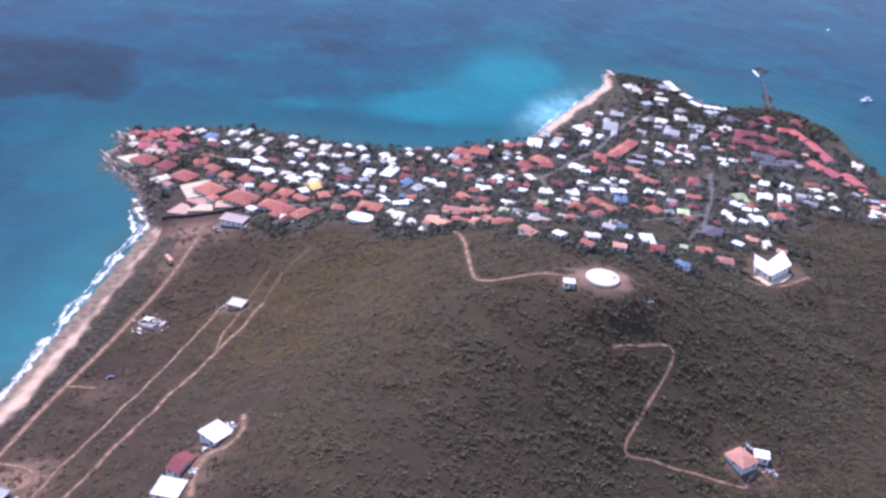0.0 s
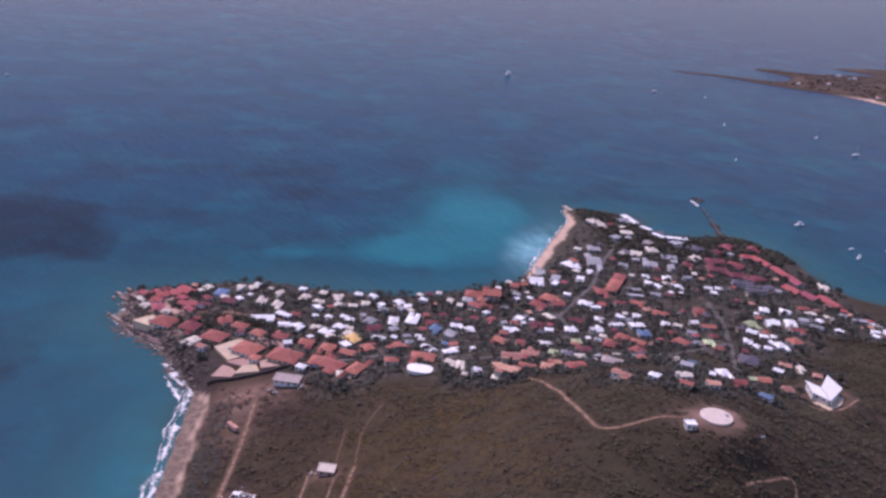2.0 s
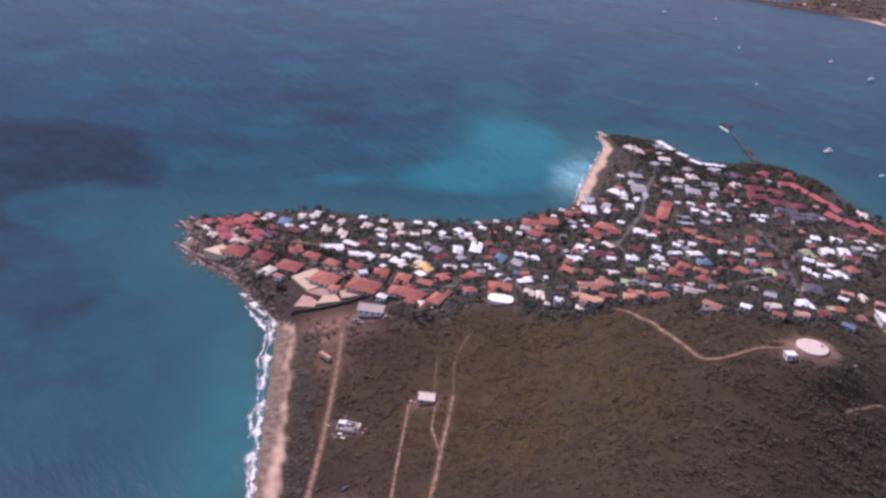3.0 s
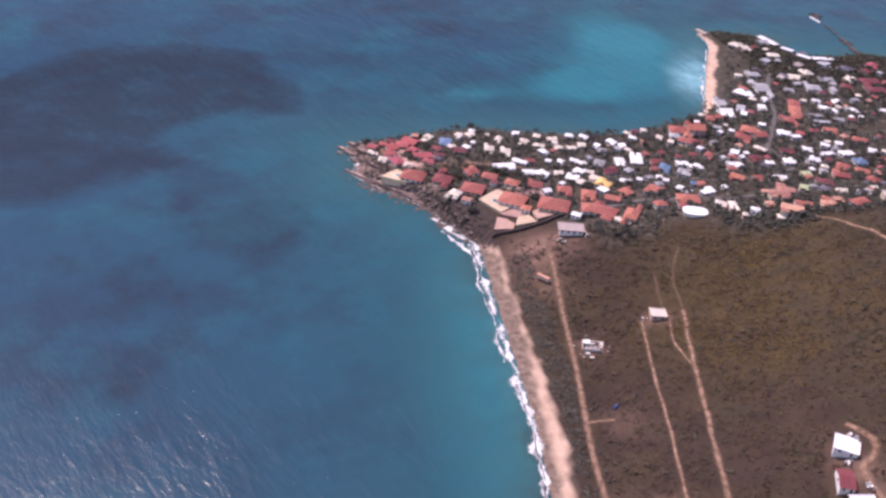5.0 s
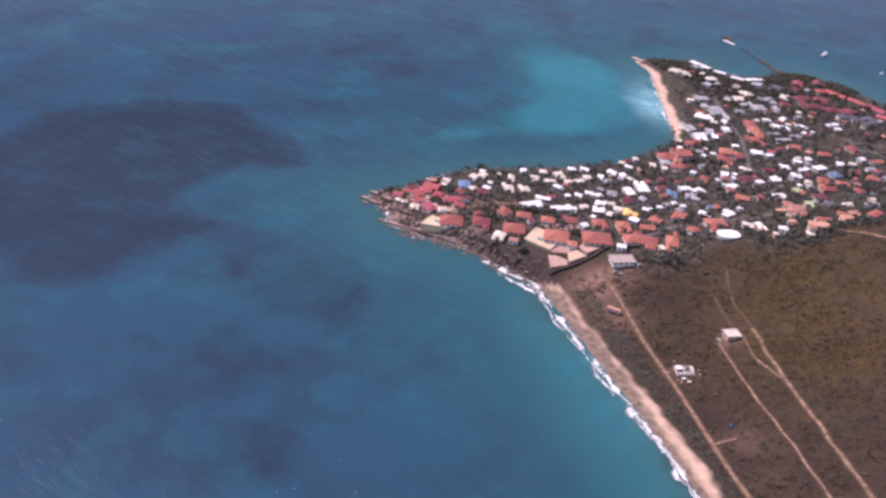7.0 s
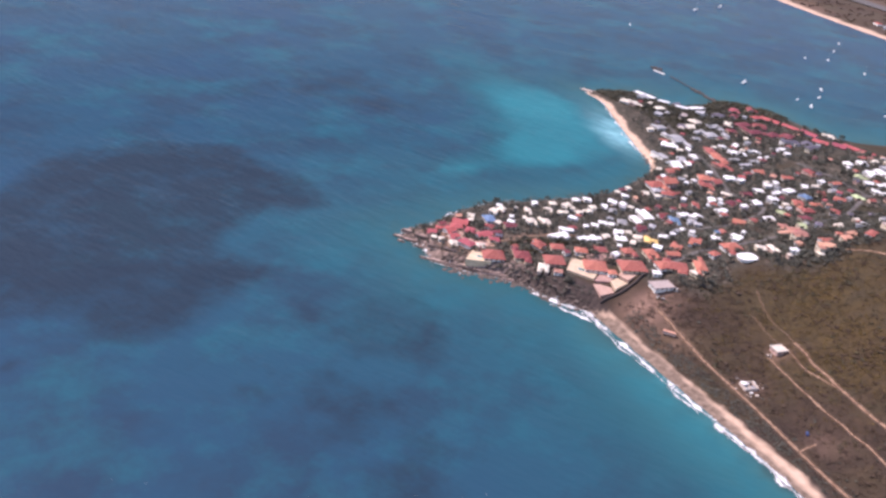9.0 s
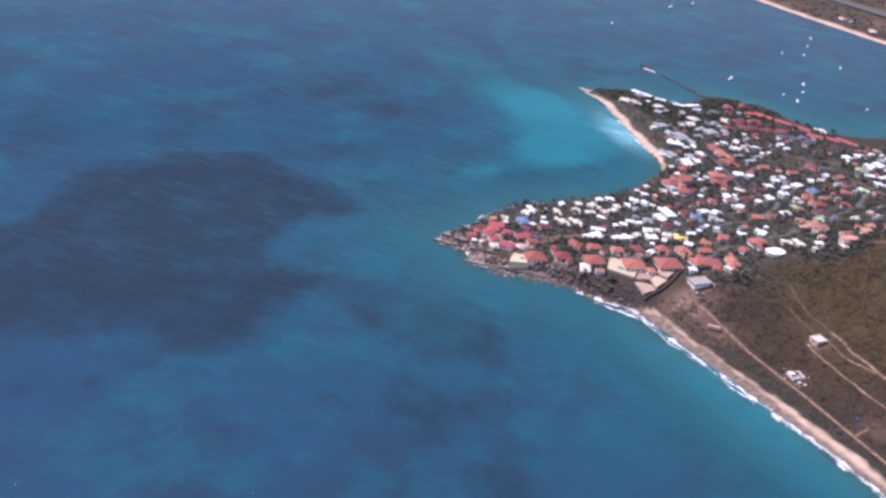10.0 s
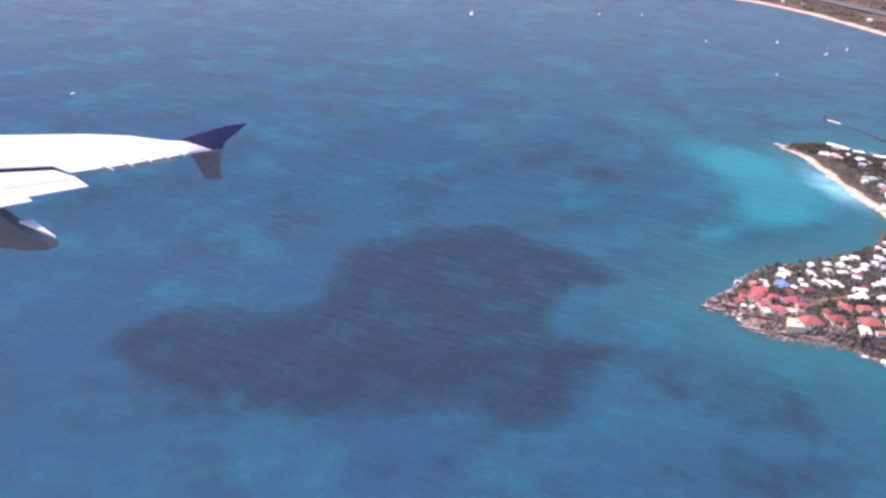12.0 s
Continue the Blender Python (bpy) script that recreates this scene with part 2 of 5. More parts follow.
def block(bm, x0, y0, z0, x1, y1, z1):
    v = [bm.verts.new(p) for p in ((x0, y0, z0), (x1, y0, z0), (x1, y1, z0), (x0, y1, z0), (x0, y0, z1), (x1, y0, z1), (x1, y1, z1), (x0, y1, z1))]
    for f in ((3, 2, 1, 0), (4, 5, 6, 7), (0, 1, 5, 4), (1, 2, 6, 5), (2, 3, 7, 6), (3, 0, 4, 7)):
        bm.faces.new([v[k] for k in f])
    return bm


def prism(bm, outline, z0, z1):
    low, high = [bm.verts.new((x, y, z0)) for x, y in outline], [bm.verts.new((x, y, z1)) for x, y in outline]
    bm.faces.new(low[::-1]), bm.faces.new(high)
    for k in range(len(outline)):
        n = (k + 1) % len(outline)
        bm.faces.new((low[k], low[n], high[n], high[k]))
    return bm


def curve_through(points, step=6.0, closed=False):
    """Points at about even steps on a smooth curve through the given ones."""
    p = np.array(points, float)
    n, out = len(p), []
    for k in range(n if closed else n - 1):
        a, b, c, d = (p[(k + j) % n] for j in (-1, 0, 1, 2)) if closed else (p[max(k - 1, 0)], p[k], p[k + 1], p[min(k + 2, n - 1)])
        parts = max(2, int(np.linalg.norm(c - b) / step))
        for j in range(parts):
            t = j / parts
            out.append(0.5 * (2 * b + (c - a) * t + (2 * a - 5 * b + 4 * c - d) * t * t + (3 * b - a - 3 * c + d) * t ** 3))
    return np.array(out if closed else out + [p[-1]])


def inland(x, y, outline):
    """Metres inside a closed outline; minus outside."""
    x, y = np.asarray(x, float), np.asarray(y, float)
    best, inside = np.full(x.shape, 1e18), np.zeros(x.shape, bool)
    for (ax, ay), (bx, by) in zip(outline, np.roll(outline, -1, 0)):
        dx, dy = bx - ax, by - ay
        t = np.clip(((x - ax) * dx + (y - ay) * dy) / (dx * dx + dy * dy), 0, 1)
        best = np.minimum(best, (x - ax - t * dx) ** 2 + (y - ay - t * dy) ** 2)
        if ay != by:
            inside ^= ((ay > y) != (by > y)) & (x < ax + (y - ay) * dx / dy)
    return np.where(inside, 1, -1) * np.sqrt(best)


def ease(t):
    u = np.clip(t, 0, 1)
    return u * u * (3 - 2 * u)


def ripple(x, y, size, seed=0):
    """Soft irregular waves between about -1 and 1."""
    r = random.Random(seed)
    total = 0
    for k in range(7):
        a, f, ph = r.uniform(0, 6.28), r.uniform(0.6, 2.4) / size, r.uniform(0, 6.28)
        total = total + np.sin(f * 6.28 * (np.cos(a) * x + np.sin(a) * y) + ph) / (0.6 + f * size)
    return total / 2.6


# ---- the land ----
COAST = [(-300, 50), (-262, 150), (-232, 250), (-208, 345), (-198, 395), (-191, 455), (-185.5, 505), (-180.5, 550), (-178, 583), (-190, 607), (-200, 638),
         (-225, 667), (-242, 693), (-235, 714), (-241, 740), (-204, 748), (-155, 763), (-104, 757), (-53, 747), (3, 742), (44, 754), (88, 774), (122, 833),
         (158, 900), (190, 957), (199, 996), (250, 984), (276, 957), (273, 922), (319, 911), (352, 915), (376, 898), (397, 858), (397, 805), (402, 768),
         (428, 738), (510, 700), (640, 640), (820, 560), (1000, 430), (1060, 200), (1000, 20), (760, -90), (420, -130), (100, -120), (-120, -80), (-260, -30)]
SHORE = curve_through(COAST, 12.0, True)
HILLS = [(55, 405, 46.2), (-30, 235, 14.9), (310, 575, 7.0), (140, 490, 25.8), (-30, 575, 24.0), (395, 490, 59.7), (225, 660, 8.9), (-30, 320, 38.4), (55, 150, 32.4), (140, 320, -17.4),
         (310, 235, 28.8), (140, 405, 19.4), (-30, 490, -5.1), (-115, 150, 15.4), (-30, 660, -14.9), (-200, 660, 2.4), (55, 490, 12.9), (55, 320, -5.5), (225, 235, 32.7), (225, 745, -6.7),
         (310, 660, 15.4), (55, 745, 9.5), (395, 660, -8.2), (-115, 660, 8.1), (-30, 405, -7.3), (-200, 490, -5.4), (225, 320, -1.7), (-30, 150, -0.4), (225, 490, 5.6), (310, 490, -3.8),
         (-115, 320, -7.1), (-115, 405, 0.3), (-200, 405, -0.4), (-115, 490, 0.2)]


# levelled building plots: middle, radius, height
PADS = [(98, 416, 10.5, 75.0), (219, 500, 15.0, 41.0)]


def beachiness(x, y):
    west = ease((590 - np.asarray(y, float)) / 40) * ease((100 - np.asarray(x, float)) / 60)
    return np.maximum(west, np.exp(-((x - 150) ** 2 + (y - 880) ** 2) / (2 * 75.0 ** 2)))


def height(x, y, d=None):
    x, y = np.asarray(x, float), np.asarray(y, float)
    if d is None:
        d = inland(x, y, SHORE)
    h = 2.5 + sum(a * np.exp(-((x - cx) ** 2 + (y - cy) ** 2) / (2 * 75.0 ** 2)) for cx, cy, a in HILLS)
    rise = ease(d / (10 + 30 * beachiness(x, y))) * np.maximum(h, 1.5) + 0.05 * np.clip(d, 0, 12)
    rise = rise + ease((d - 25) / 30) * (0.9 * ripple(x, y, 42, 3) + 0.45 * ripple(x, y, 17, 4))
    for cx, cy, q, level in PADS:
        k = 1 - ease((np.hypot(x - cx, y - cy) - q) / 22)
        rise = rise * (1 - k) + level * k
    return np.where(d > 0, rise, np.maximum(0.22 * d, -9))


def sheet(xs, ys):
    x, y = np.meshgrid(xs, ys)
    n, m = len(xs), len(ys)
    k = np.arange(n * m).reshape(m, n)
    faces = np.stack([k[:-1, :-1], k[:-1, 1:], k[1:, 1:], k[1:, :-1]], -1).reshape(-1, 4)
    return x.ravel(), y.ravel(), faces


DISTRICTS = []
DISTRICTS.append((-25, "CCPCPPPPCPPPPPDCCDC", [
    (-226, 715, 6, 4), (-224, 708, 6, 4), (-223, 722, 8, 5), (-220, 698, 8, 5),  (-214, 725, 7, 4), (-212, 707, 9, 5), (-210, 692, 10, 13),
    (-209, 718, 10, 8), (-203, 684, 9, 4),  (-200, 721, 11, 8),  (-193, 711, 8, 5), (-192, 726, 14, 9), (-189, 698, 15, 7),
    (-187, 687, 9, 4), (-184, 655, 14, 12), (-181, 727, 6, 4), (-180, 633, 11, 8), (-176, 697, 9, 4), (-175, 735, 9, 4),
]))
DISTRICTS.append((-25, "DBCRDCRWCRCWCCRC", [
    (-175, 709, 8, 5),  (-165, 722, 10, 12), (-163, 712, 7, 4), (-160, 663, 11, 8), (-158, 702, 11, 6), (-150, 734, 8, 5),
    (-149, 653, 12, 8),  (-143, 719, 5, 4), (-140, 736, 8, 5), (-136, 639, 11, 8), (-134, 704, 10, 8), (-133, 670, 22, 5),
    (-127, 734, 5, 4), (-122, 699, 10, 8), (-121, 633, 12, 8),  (-120, 725, 7, 7), 
]))
DISTRICTS.append((-25, "WWWRWCWCWWRRWCCCWCWRRC", [
    (-118, 677, 16, 4), (-118, 657, 11, 4), (-108, 651, 11, 6), (-103, 620, 11, 8), (-101, 738, 7, 4), (-100, 721, 8, 7), (-100, 632, 5, 4), (-95, 653, 9, 4),
    (-94, 678, 6, 4), (-92, 698, 9, 4), (-89, 609, 11, 10), (-89, 582, 20, 12), (-89, 641, 12, 6), (-89, 712, 10, 4), (-86, 631, 6, 7), (-85, 731, 8, 5),
    (-84, 677, 7, 4), (-84, 566, 6, 8), (-77, 656, 11, 5), (-76, 597, 12, 6), (-73, 571, 10, 16), (-73, 708, 9, 4),
]))
DISTRICTS.append((-25, "CWCYCWCRWWDCGRWWWRGWRW", [
    (-73, 725, 9, 5), (-72, 680, 8, 4), (-72, 638, 8, 7), (-71, 625, 12, 8), (-70, 652, 7, 4), (-68, 672, 8, 4), (-63, 707, 9, 4), (-62, 606, 10, 7),
    (-56, 731, 8, 4), (-52, 628, 12, 4), (-52, 655, 11, 6), (-52, 714, 9, 4), (-52, 676, 9, 7), (-49, 578, 10, 6), (-45, 729, 8, 4), (-40, 630, 6, 4),
    (-40, 711, 7, 5), (-40, 605, 10, 8), (-39, 701, 7, 5), (-34, 678, 10, 9), (-28, 579, 17, 11), (-25, 716, 11, 5),
]))
DISTRICTS.append((-25, "WWWWWCBWWCDGRRRRWWRCRC", [
    (-22, 634, 6, 4), (-21, 599, 13, 5), (-21, 625, 6, 4), (-20, 677, 12, 13), (-19, 708, 8, 5), (-12, 563, 11, 4), (-5, 658, 9, 8), (-5, 720, 7, 4),
    (12, 663, 12, 5), (17, 715, 7, 5), (30, 679, 7, 6), (31, 715, 9, 8), (36, 705, 13, 8), (37, 622, 12, 7), (40, 724, 19, 13), (42, 675, 7, 7),
    (50, 653, 9, 5), (65, 676, 9, 7), (77, 741, 8, 8), (84, 726, 5, 4), (87, 702, 14, 9), (89, 678, 14, 4),
]))
DISTRICTS.append((-25, "WRGWGWWWRWG", [
    (100, 757, 16, 12), (100, 716, 13, 13), (112, 783, 8, 14), (115, 750, 7, 7), (121, 766, 8, 11), (129, 707, 12, 7), (145, 770, 9, 8), (146, 807, 19, 8),
    (153, 737, 11, 12), (161, 791, 7, 6),  (175, 822, 14, 22), 
]))
DISTRICTS.append((-8, "CWCBDRWGCWOOWROORCRWRO", [
    (-8, 539, 5, 4), (-8, 588, 13, 4), (-7, 557, 7, 7), (-7, 610, 5, 4), (-5, 672, 10, 6), (-1, 610, 7, 4), (0, 540, 7, 5), (5, 647, 9, 4),
    (8, 523, 7, 4), (10, 596, 5, 4), (15, 548, 7, 4), (16, 526, 15, 6), (19, 653, 13, 6), (31, 535, 12, 4), (32, 572, 15, 4), (42, 525, 11, 5),
    (44, 701, 11, 5), (46, 715, 6, 4), (47, 535, 6, 4), (50, 668, 6, 4), (50, 617, 7, 6), (51, 528, 10, 4),
]))
DISTRICTS.append((-8, "ORWRGRNWOWGCWWDGWRRDNR", [
    (51, 588, 9, 6), (52, 720, 16, 12), (55, 651, 8, 4), (55, 513, 14, 6), (58, 698, 6, 4), (59, 669, 7, 4), (62, 578, 7, 6), (65, 665, 5, 4),
    (65, 468, 12, 4), (68, 614, 14, 4), (70, 579, 5, 4), (72, 551, 7, 4), (72, 714, 6, 4), (74, 673, 5, 4), (75, 662, 11, 5), (76, 532, 9, 6),
    (80, 458, 8, 4), (88, 544, 5, 4), (88, 744, 9, 5), (89, 591, 11, 7), (93, 619, 8, 7), (94, 446, 8, 4),
]))
DISTRICTS.append((-8, "WCGRWDGORWWCBRWRWWWRWB", [
    (98, 649, 11, 6), (99, 459, 10, 4), (101, 530, 7, 5), (104, 704, 12, 8), (106, 630, 5, 4), (110, 671, 11, 4), (111, 623, 6, 5), (112, 450, 8, 4),
    (116, 608, 13, 8), (118, 647, 13, 7), (121, 469, 5, 4), (123, 520, 7, 4), (124, 501, 6, 7), (127, 588, 11, 8), (129, 671, 10, 5), (133, 630, 11, 7),
    (134, 481, 10, 7), (135, 698, 11, 4), (139, 657, 12, 4), (139, 615, 12, 6), (147, 675, 8, 4), (149, 456, 8, 4),
]))
DISTRICTS.append((-8, "BWRNDWRRRRWGGRGOGNSGG", [
    (152, 634, 10, 7), (154, 654, 15, 5), (155, 821, 6, 10), (158, 487, 5, 4), (160, 709, 10, 5), (162, 678, 7, 4),  (172, 612, 12, 7),
    (173, 634, 9, 5), (175, 502, 10, 6), (175, 709, 13, 6), (177, 654, 9, 5), (181, 608, 7, 4), (181, 729, 15, 4), (183, 679, 13, 6), (187, 857, 13, 9),
    (187, 495, 10, 7), (188, 748, 13, 4), (191, 607, 9, 7), (199, 563, 14, 15), (202, 735, 10, 4), (203, 816, 9, 5),
]))
DISTRICTS.append((-8, "RWWWRCWWWOWCGCWWWNCWWC", [
    (206, 640, 12, 5), (209, 768, 9, 6), (214, 787, 8, 4), (215, 760, 7, 6), (216, 678, 10, 11), (217, 931, 12, 11), (219, 740, 6, 4), (221, 605, 9, 5),
    (222, 595, 7, 4), (224, 557, 9, 5), (226, 736, 5, 4), (228, 849, 15, 7), (231, 819, 15, 14), (232, 551, 7, 6), (232, 758, 8, 6), (232, 621, 11, 5),
    (233, 783, 11, 6), (238, 637, 11, 8), (239, 907, 17, 7), (240, 594, 12, 8), (244, 608, 8, 4), (248, 856, 15, 8),
]))
DISTRICTS.append((-8, "GRGWWWWDWRDWWCGGSDSDCD", [
    (250, 813, 7, 10), (254, 598, 11, 9), (254, 784, 9, 4), (255, 732, 7, 4), (256, 660, 5, 4), (257, 637, 14, 8), (259, 751, 9, 4), (259, 701, 10, 4),
    (266, 666, 10, 6), (267, 617, 11, 5), (270, 820, 10, 7), (271, 635, 12, 8), (281, 661, 10, 6), (285, 838, 13, 8), (286, 623, 11, 4), (286, 638, 11, 6),
    (293, 728, 21, 4), (294, 806, 20, 11), (296, 759, 21, 6), (303, 831, 21, 10), (303, 659, 12, 4), (307, 791, 19, 9),
]))
DISTRICTS.append((-8, "RSDDWWPGWPC", [
    (307, 676, 11, 5), (315, 751, 19, 7), (320, 820, 17, 10), (320, 778, 19, 9), (329, 612, 9, 4), (335, 606, 6, 4), (343, 843, 14, 8), (346, 655, 12, 4),
    (355, 647, 13, 4), (355, 691, 7, 5), (381, 764, 10, 9),
]))
# roofs packed along the lower edge of the village
DISTRICTS.append((-8, "OOKRGD", [
    (27, 557, 15, 5), (44, 573, 13, 5), (76, 509, 14, 6), (95, 508, 8, 5), (113, 486, 8, 5), (136, 463, 8, 5),
]))
# long crimson rows along the east shore: middle, length, depth, turn
EAST_ROWS = [(352, 829, 24, 7, -78), (357, 802, 22, 7, -84), (358, 776, 22, 7, -88), (340, 748, 18, 9, -74), (346, 728, 16, 9, -70), (358, 716, 26, 7.5, -82)]
HOUSE_SPOTS = np.array([(x, y, w, d, radians(turn - 4)) for turn, _, rows in DISTRICTS for x, y, w, d in rows] + [(x, y, w, d, radians(turn)) for x, y, w, d, turn in EAST_ROWS], float)
TRACKS = {
    "coast": (6.0, [(-137, 553), (-143, 520), (-151.5, 480), (-160, 440), (-170, 400), (-177, 370), (-181, 347), (-185, 318), (-193, 280), (-205, 230)]),
    "loop": (4.5, [(-182, 338), (-173, 335), (-163, 331), (-159, 323), (-165, 315)]),
    "spur": (3.0, [(-171, 398), (-163, 398), (-155, 397)]),
    "middle": (3.4, [(-107, 473), (-110.5, 460), (-122, 420), (-130, 390), (-139, 360), (-145, 340), (-149.5, 325), (-159, 290), (-172, 240)]),
    "upper": (4.6, [(-81.5, 472), (-85.5, 460), (-96, 430), (-106, 400), (-116.5, 370), (-126.5, 340), (-133, 320), (-141, 300), (-152, 265), (-162, 235)]),
    "branch": (2.8, [(-92, 469), (-96, 456), (-99, 444), (-99, 424)]),
    "overgrown": (2.6, [(-60, 526), (-73.5, 505), (-79, 485), (-81.5, 472)]),
    "second": (2.4, [(-84, 508), (-88, 493), (-91, 481), (-92, 469)]),
    "tank": (4.0, [(26, 515), (28.5, 505), (31, 483), (32, 448), (34, 421), (42, 413), (56, 414), (70, 417), (86, 416)]),
    "hillside": (3.2, [(100, 379), (112, 384), (126, 389), (132, 388), (128, 377), (115, 356), (102, 333), (116, 332), (135, 330), (158, 327.5)]),
    "point": (4.5, [(-205, 683), (-188, 684), (-172, 684), (-150, 681), (-130, 676), (-115, 668)]),
    "farm": (3.2, [(158, 327.5), (161, 333), (168, 340)]),
    "cottages": (6.0, [(-68, 339), (-65.5, 323), (-69.5, 316), (-78, 311), (-80.4, 297), (-79, 285)]),
    "villa": (4.0, [(196, 484), (206, 480), (222, 483), (240, 496)]),
}
STREETS = {
    "hill_street": (3.4, [(240, 708), (235, 700), (223, 653), (202, 592), (186, 558), (176, 535)]),
    "main_street": (4.0, [(97, 680), (116, 706), (140, 740), (161, 775), (172, 802), (203, 854), (232, 904)]),
    "lower_street": (3.6, [(-115, 668), (-80, 655), (-30, 640), (30, 625), (97, 640), (97, 689)]),
    "back_street": (4.5, [(-95, 588), (-50, 590), (10, 575), (70, 575), (130, 580), (205, 607)]),
}
LINES = [(w, curve_through(p, 5.0)) for w, p in (*TRACKS.values(), *STREETS.values())]


def road_gap(x, y):
    """Metres from the edge of the nearest track or street."""
    best = np.full(np.shape(x), 1e9)
    for w, line in LINES:
        for (ax, ay), (bx, by) in zip(line[:-1], line[1:]):
            dx, dy = bx - ax, by - ay
            t = np.clip(((x - ax) * dx + (y - ay) * dy) / (dx * dx + dy * dy), 0, 1)
            best = np.minimum(best, np.hypot(x - ax - t * dx, y - ay - t * dy) - w / 2)
    return best


def house_gap(x, y):
    best = np.full(np.shape(x), 1e9)
    for hx, hy, w, d, turn in HOUSE_SPOTS:
        c, s = math.cos(turn), math.sin(turn)
        u, v = np.abs((x - hx) * c + (y - hy) * s) - 0.5 * w, np.abs((y - hy) * c - (x - hx) * s) - 0.55 * d
        best = np.minimum(best, np.hypot(np.maximum(u, 0), np.maximum(v, 0)) + np.minimum(np.maximum(u, v), 0))
    return best


def lushness(x, y):
    return ease(0.5 + 0.6 * ripple(x, y, 80, 17) + 0.5 * ripple(x, y, 30, 18) + (x - 10) / 170 - (y - 440) / 300)


def goldness(x, y):
    return np.clip(np.exp(-(((x + 35) / 75) ** 2 + ((y - 445) / 80) ** 2)) * (0.95 + 0.45 * ripple(x, y, 60, 19) + 0.3 * ripple(x, y, 25, 29)), 0, 1)


gx, gy, faces = sheet(np.r_[np.arange(-330, 460, 3.0), np.arange(460, 1081, 20.0)], np.r_[np.arange(-170, 225, 6.0), np.arange(225, 1012, 3.0)])
gd = inland(gx, gy, SHORE)
gz = height(gx, gy, gd)
bay = np.exp(-((gx - 150) ** 2 + (gy - 880) ** 2) / (2 * 75.0 ** 2))
west = ease((590 - gy) / 30) * ease((100 - gx) / 60)
reach = 14 * west + 11.5 * ease(bay * 1.6) + 2.0 * ripple(gx, gy, 34, 8) + 1.2 * ripple(gx, gy, 13, 9)
sand = ease((reach - gd) / 3.5) * ease(np.maximum(west, bay * 1.8) * 2)
wet = ease((3.0 + (5.0 + 4.0 * ease((gy - 420) / 60)) * west + ripple(gx, gy, 20, 9) * 2 - gd) / 3.0) * ease(np.maximum(west, 0.3 * bay) * 2)
cape = ease((-175 - gx) / 30) * ease((gy - 620) / 30)
cliff = ease((-145 - gx) / 12) * ease((gy - 583) / 10) * ease((668 - gy) / 20)
rock = ease((4 + 10 * cliff + 12 * ease((-120 - gx) / 40) * ease((770 - 0.3 * gx - gy - 60) / 40) - 2 * cape + 4 * ripple(gx, gy, 25, 5) - gd) / 7) * (1 - sand)
near_house = house_gap(gx, gy)
edge = ease((560 - gy) / 40) * ease((gx + 20) / 40)
town = ease((26 - 15 * edge - near_house) / (14 - 6 * edge)) * ease((gy - 400) / 60)
yard = 0.9 * np.exp(-(((gx + 138) / 26) ** 2 + ((gy - 560) / 14) ** 2)) + np.exp(-(((gx + 165) / 16) ** 2 + ((gy - 322) / 16) ** 2)) * 0.9 + np.exp(-(((gx + 150) / 16) ** 2 + ((gy - 530) / 26) ** 2)) * 0.4
yard = yard + np.exp(-(((gx - 99) / 19) ** 2 + ((gy - 416) / 13) ** 2)) * 1.2 + np.exp(-(((gx - 222) / 26) ** 2 + ((gy - 497) / 20) ** 2)) * 0.35 + np.exp(-(((gx + 150) / 14) ** 2 + ((gy - 393) / 12) ** 2)) * 0.3
yard = yard + 0.45 * np.exp(-(((gx + 98) / 11) ** 2 + ((gy - 470) / 8) ** 2)) + 0.45 * np.exp(-(((gx + 144) / 11) ** 2 + ((gy - 458) / 9) ** 2)) + 0.5 * np.exp(-(((gx + 79) / 9) ** 2 + ((gy - 308) / 20) ** 2))
yard = yard + np.exp(-(((gx - 163) / 13) ** 2 + ((gy - 340) / 9) ** 2)) * 0.8
yard = yard + 0.9 * ease((-180 - gx) / 40) * ease((gy - 660) / 20) + 0.9 * np.exp(-(((gx + 160) / 15) ** 2 + ((gy - 682) / 8) ** 2))
land = new("ground", mesh_of("ground", np.stack([gx, gy, gz], 1), faces, GROUND, True,
                             {"sand": sand, "wet": wet, "rock": rock, "lush": 0.9 * lushness(gx, gy), "golden": 0.75 * goldness(gx, gy), "cape": cape, "town": np.maximum(town, 0.8 * ease((gy - 770) / 40) * ease((gx - 90) / 40)), "dirt": np.clip(yard * (0.8 + 0.5 * ripple(gx, gy, 14, 6)), 0, 1)}))
tagged(land, "dry scrubby headland with sandy beaches and rocky edges", "ground", kind="structure")

# ---- the sea ----
MEADOW = curve_through([(-697, 880), (-685, 926), (-614, 948), (-560, 915), (-505, 916), (-455, 976), (-350, 985), (-288, 938), (-257, 875), (-268, 812), (-335, 806), (-388, 780), (-366, 728), (-425, 686), (-478, 678), (-516, 692), (-530, 742), (-575, 752), (-634, 758), (-665, 778), (-662, 815), (-686, 846)], 18, True)
MEADOW_B = curve_through([(-364, 672), (-323, 668), (-272, 662), (-262, 620), (-288, 585), (-320, 562), (-360, 580), (-378, 630)], 25, True)
MEADOW_C = curve_through([(-462, 612), (-425, 614), (-388, 612), (-360, 570), (-338, 515), (-342, 472), (-395, 466), (-428, 515), (-455, 560)], 25, True)
MEADOW_D = curve_through([(-228, 1176), (-32, 1155), (4, 995), (-89, 897), (-158, 1014), (-291, 1062)], 30, True)
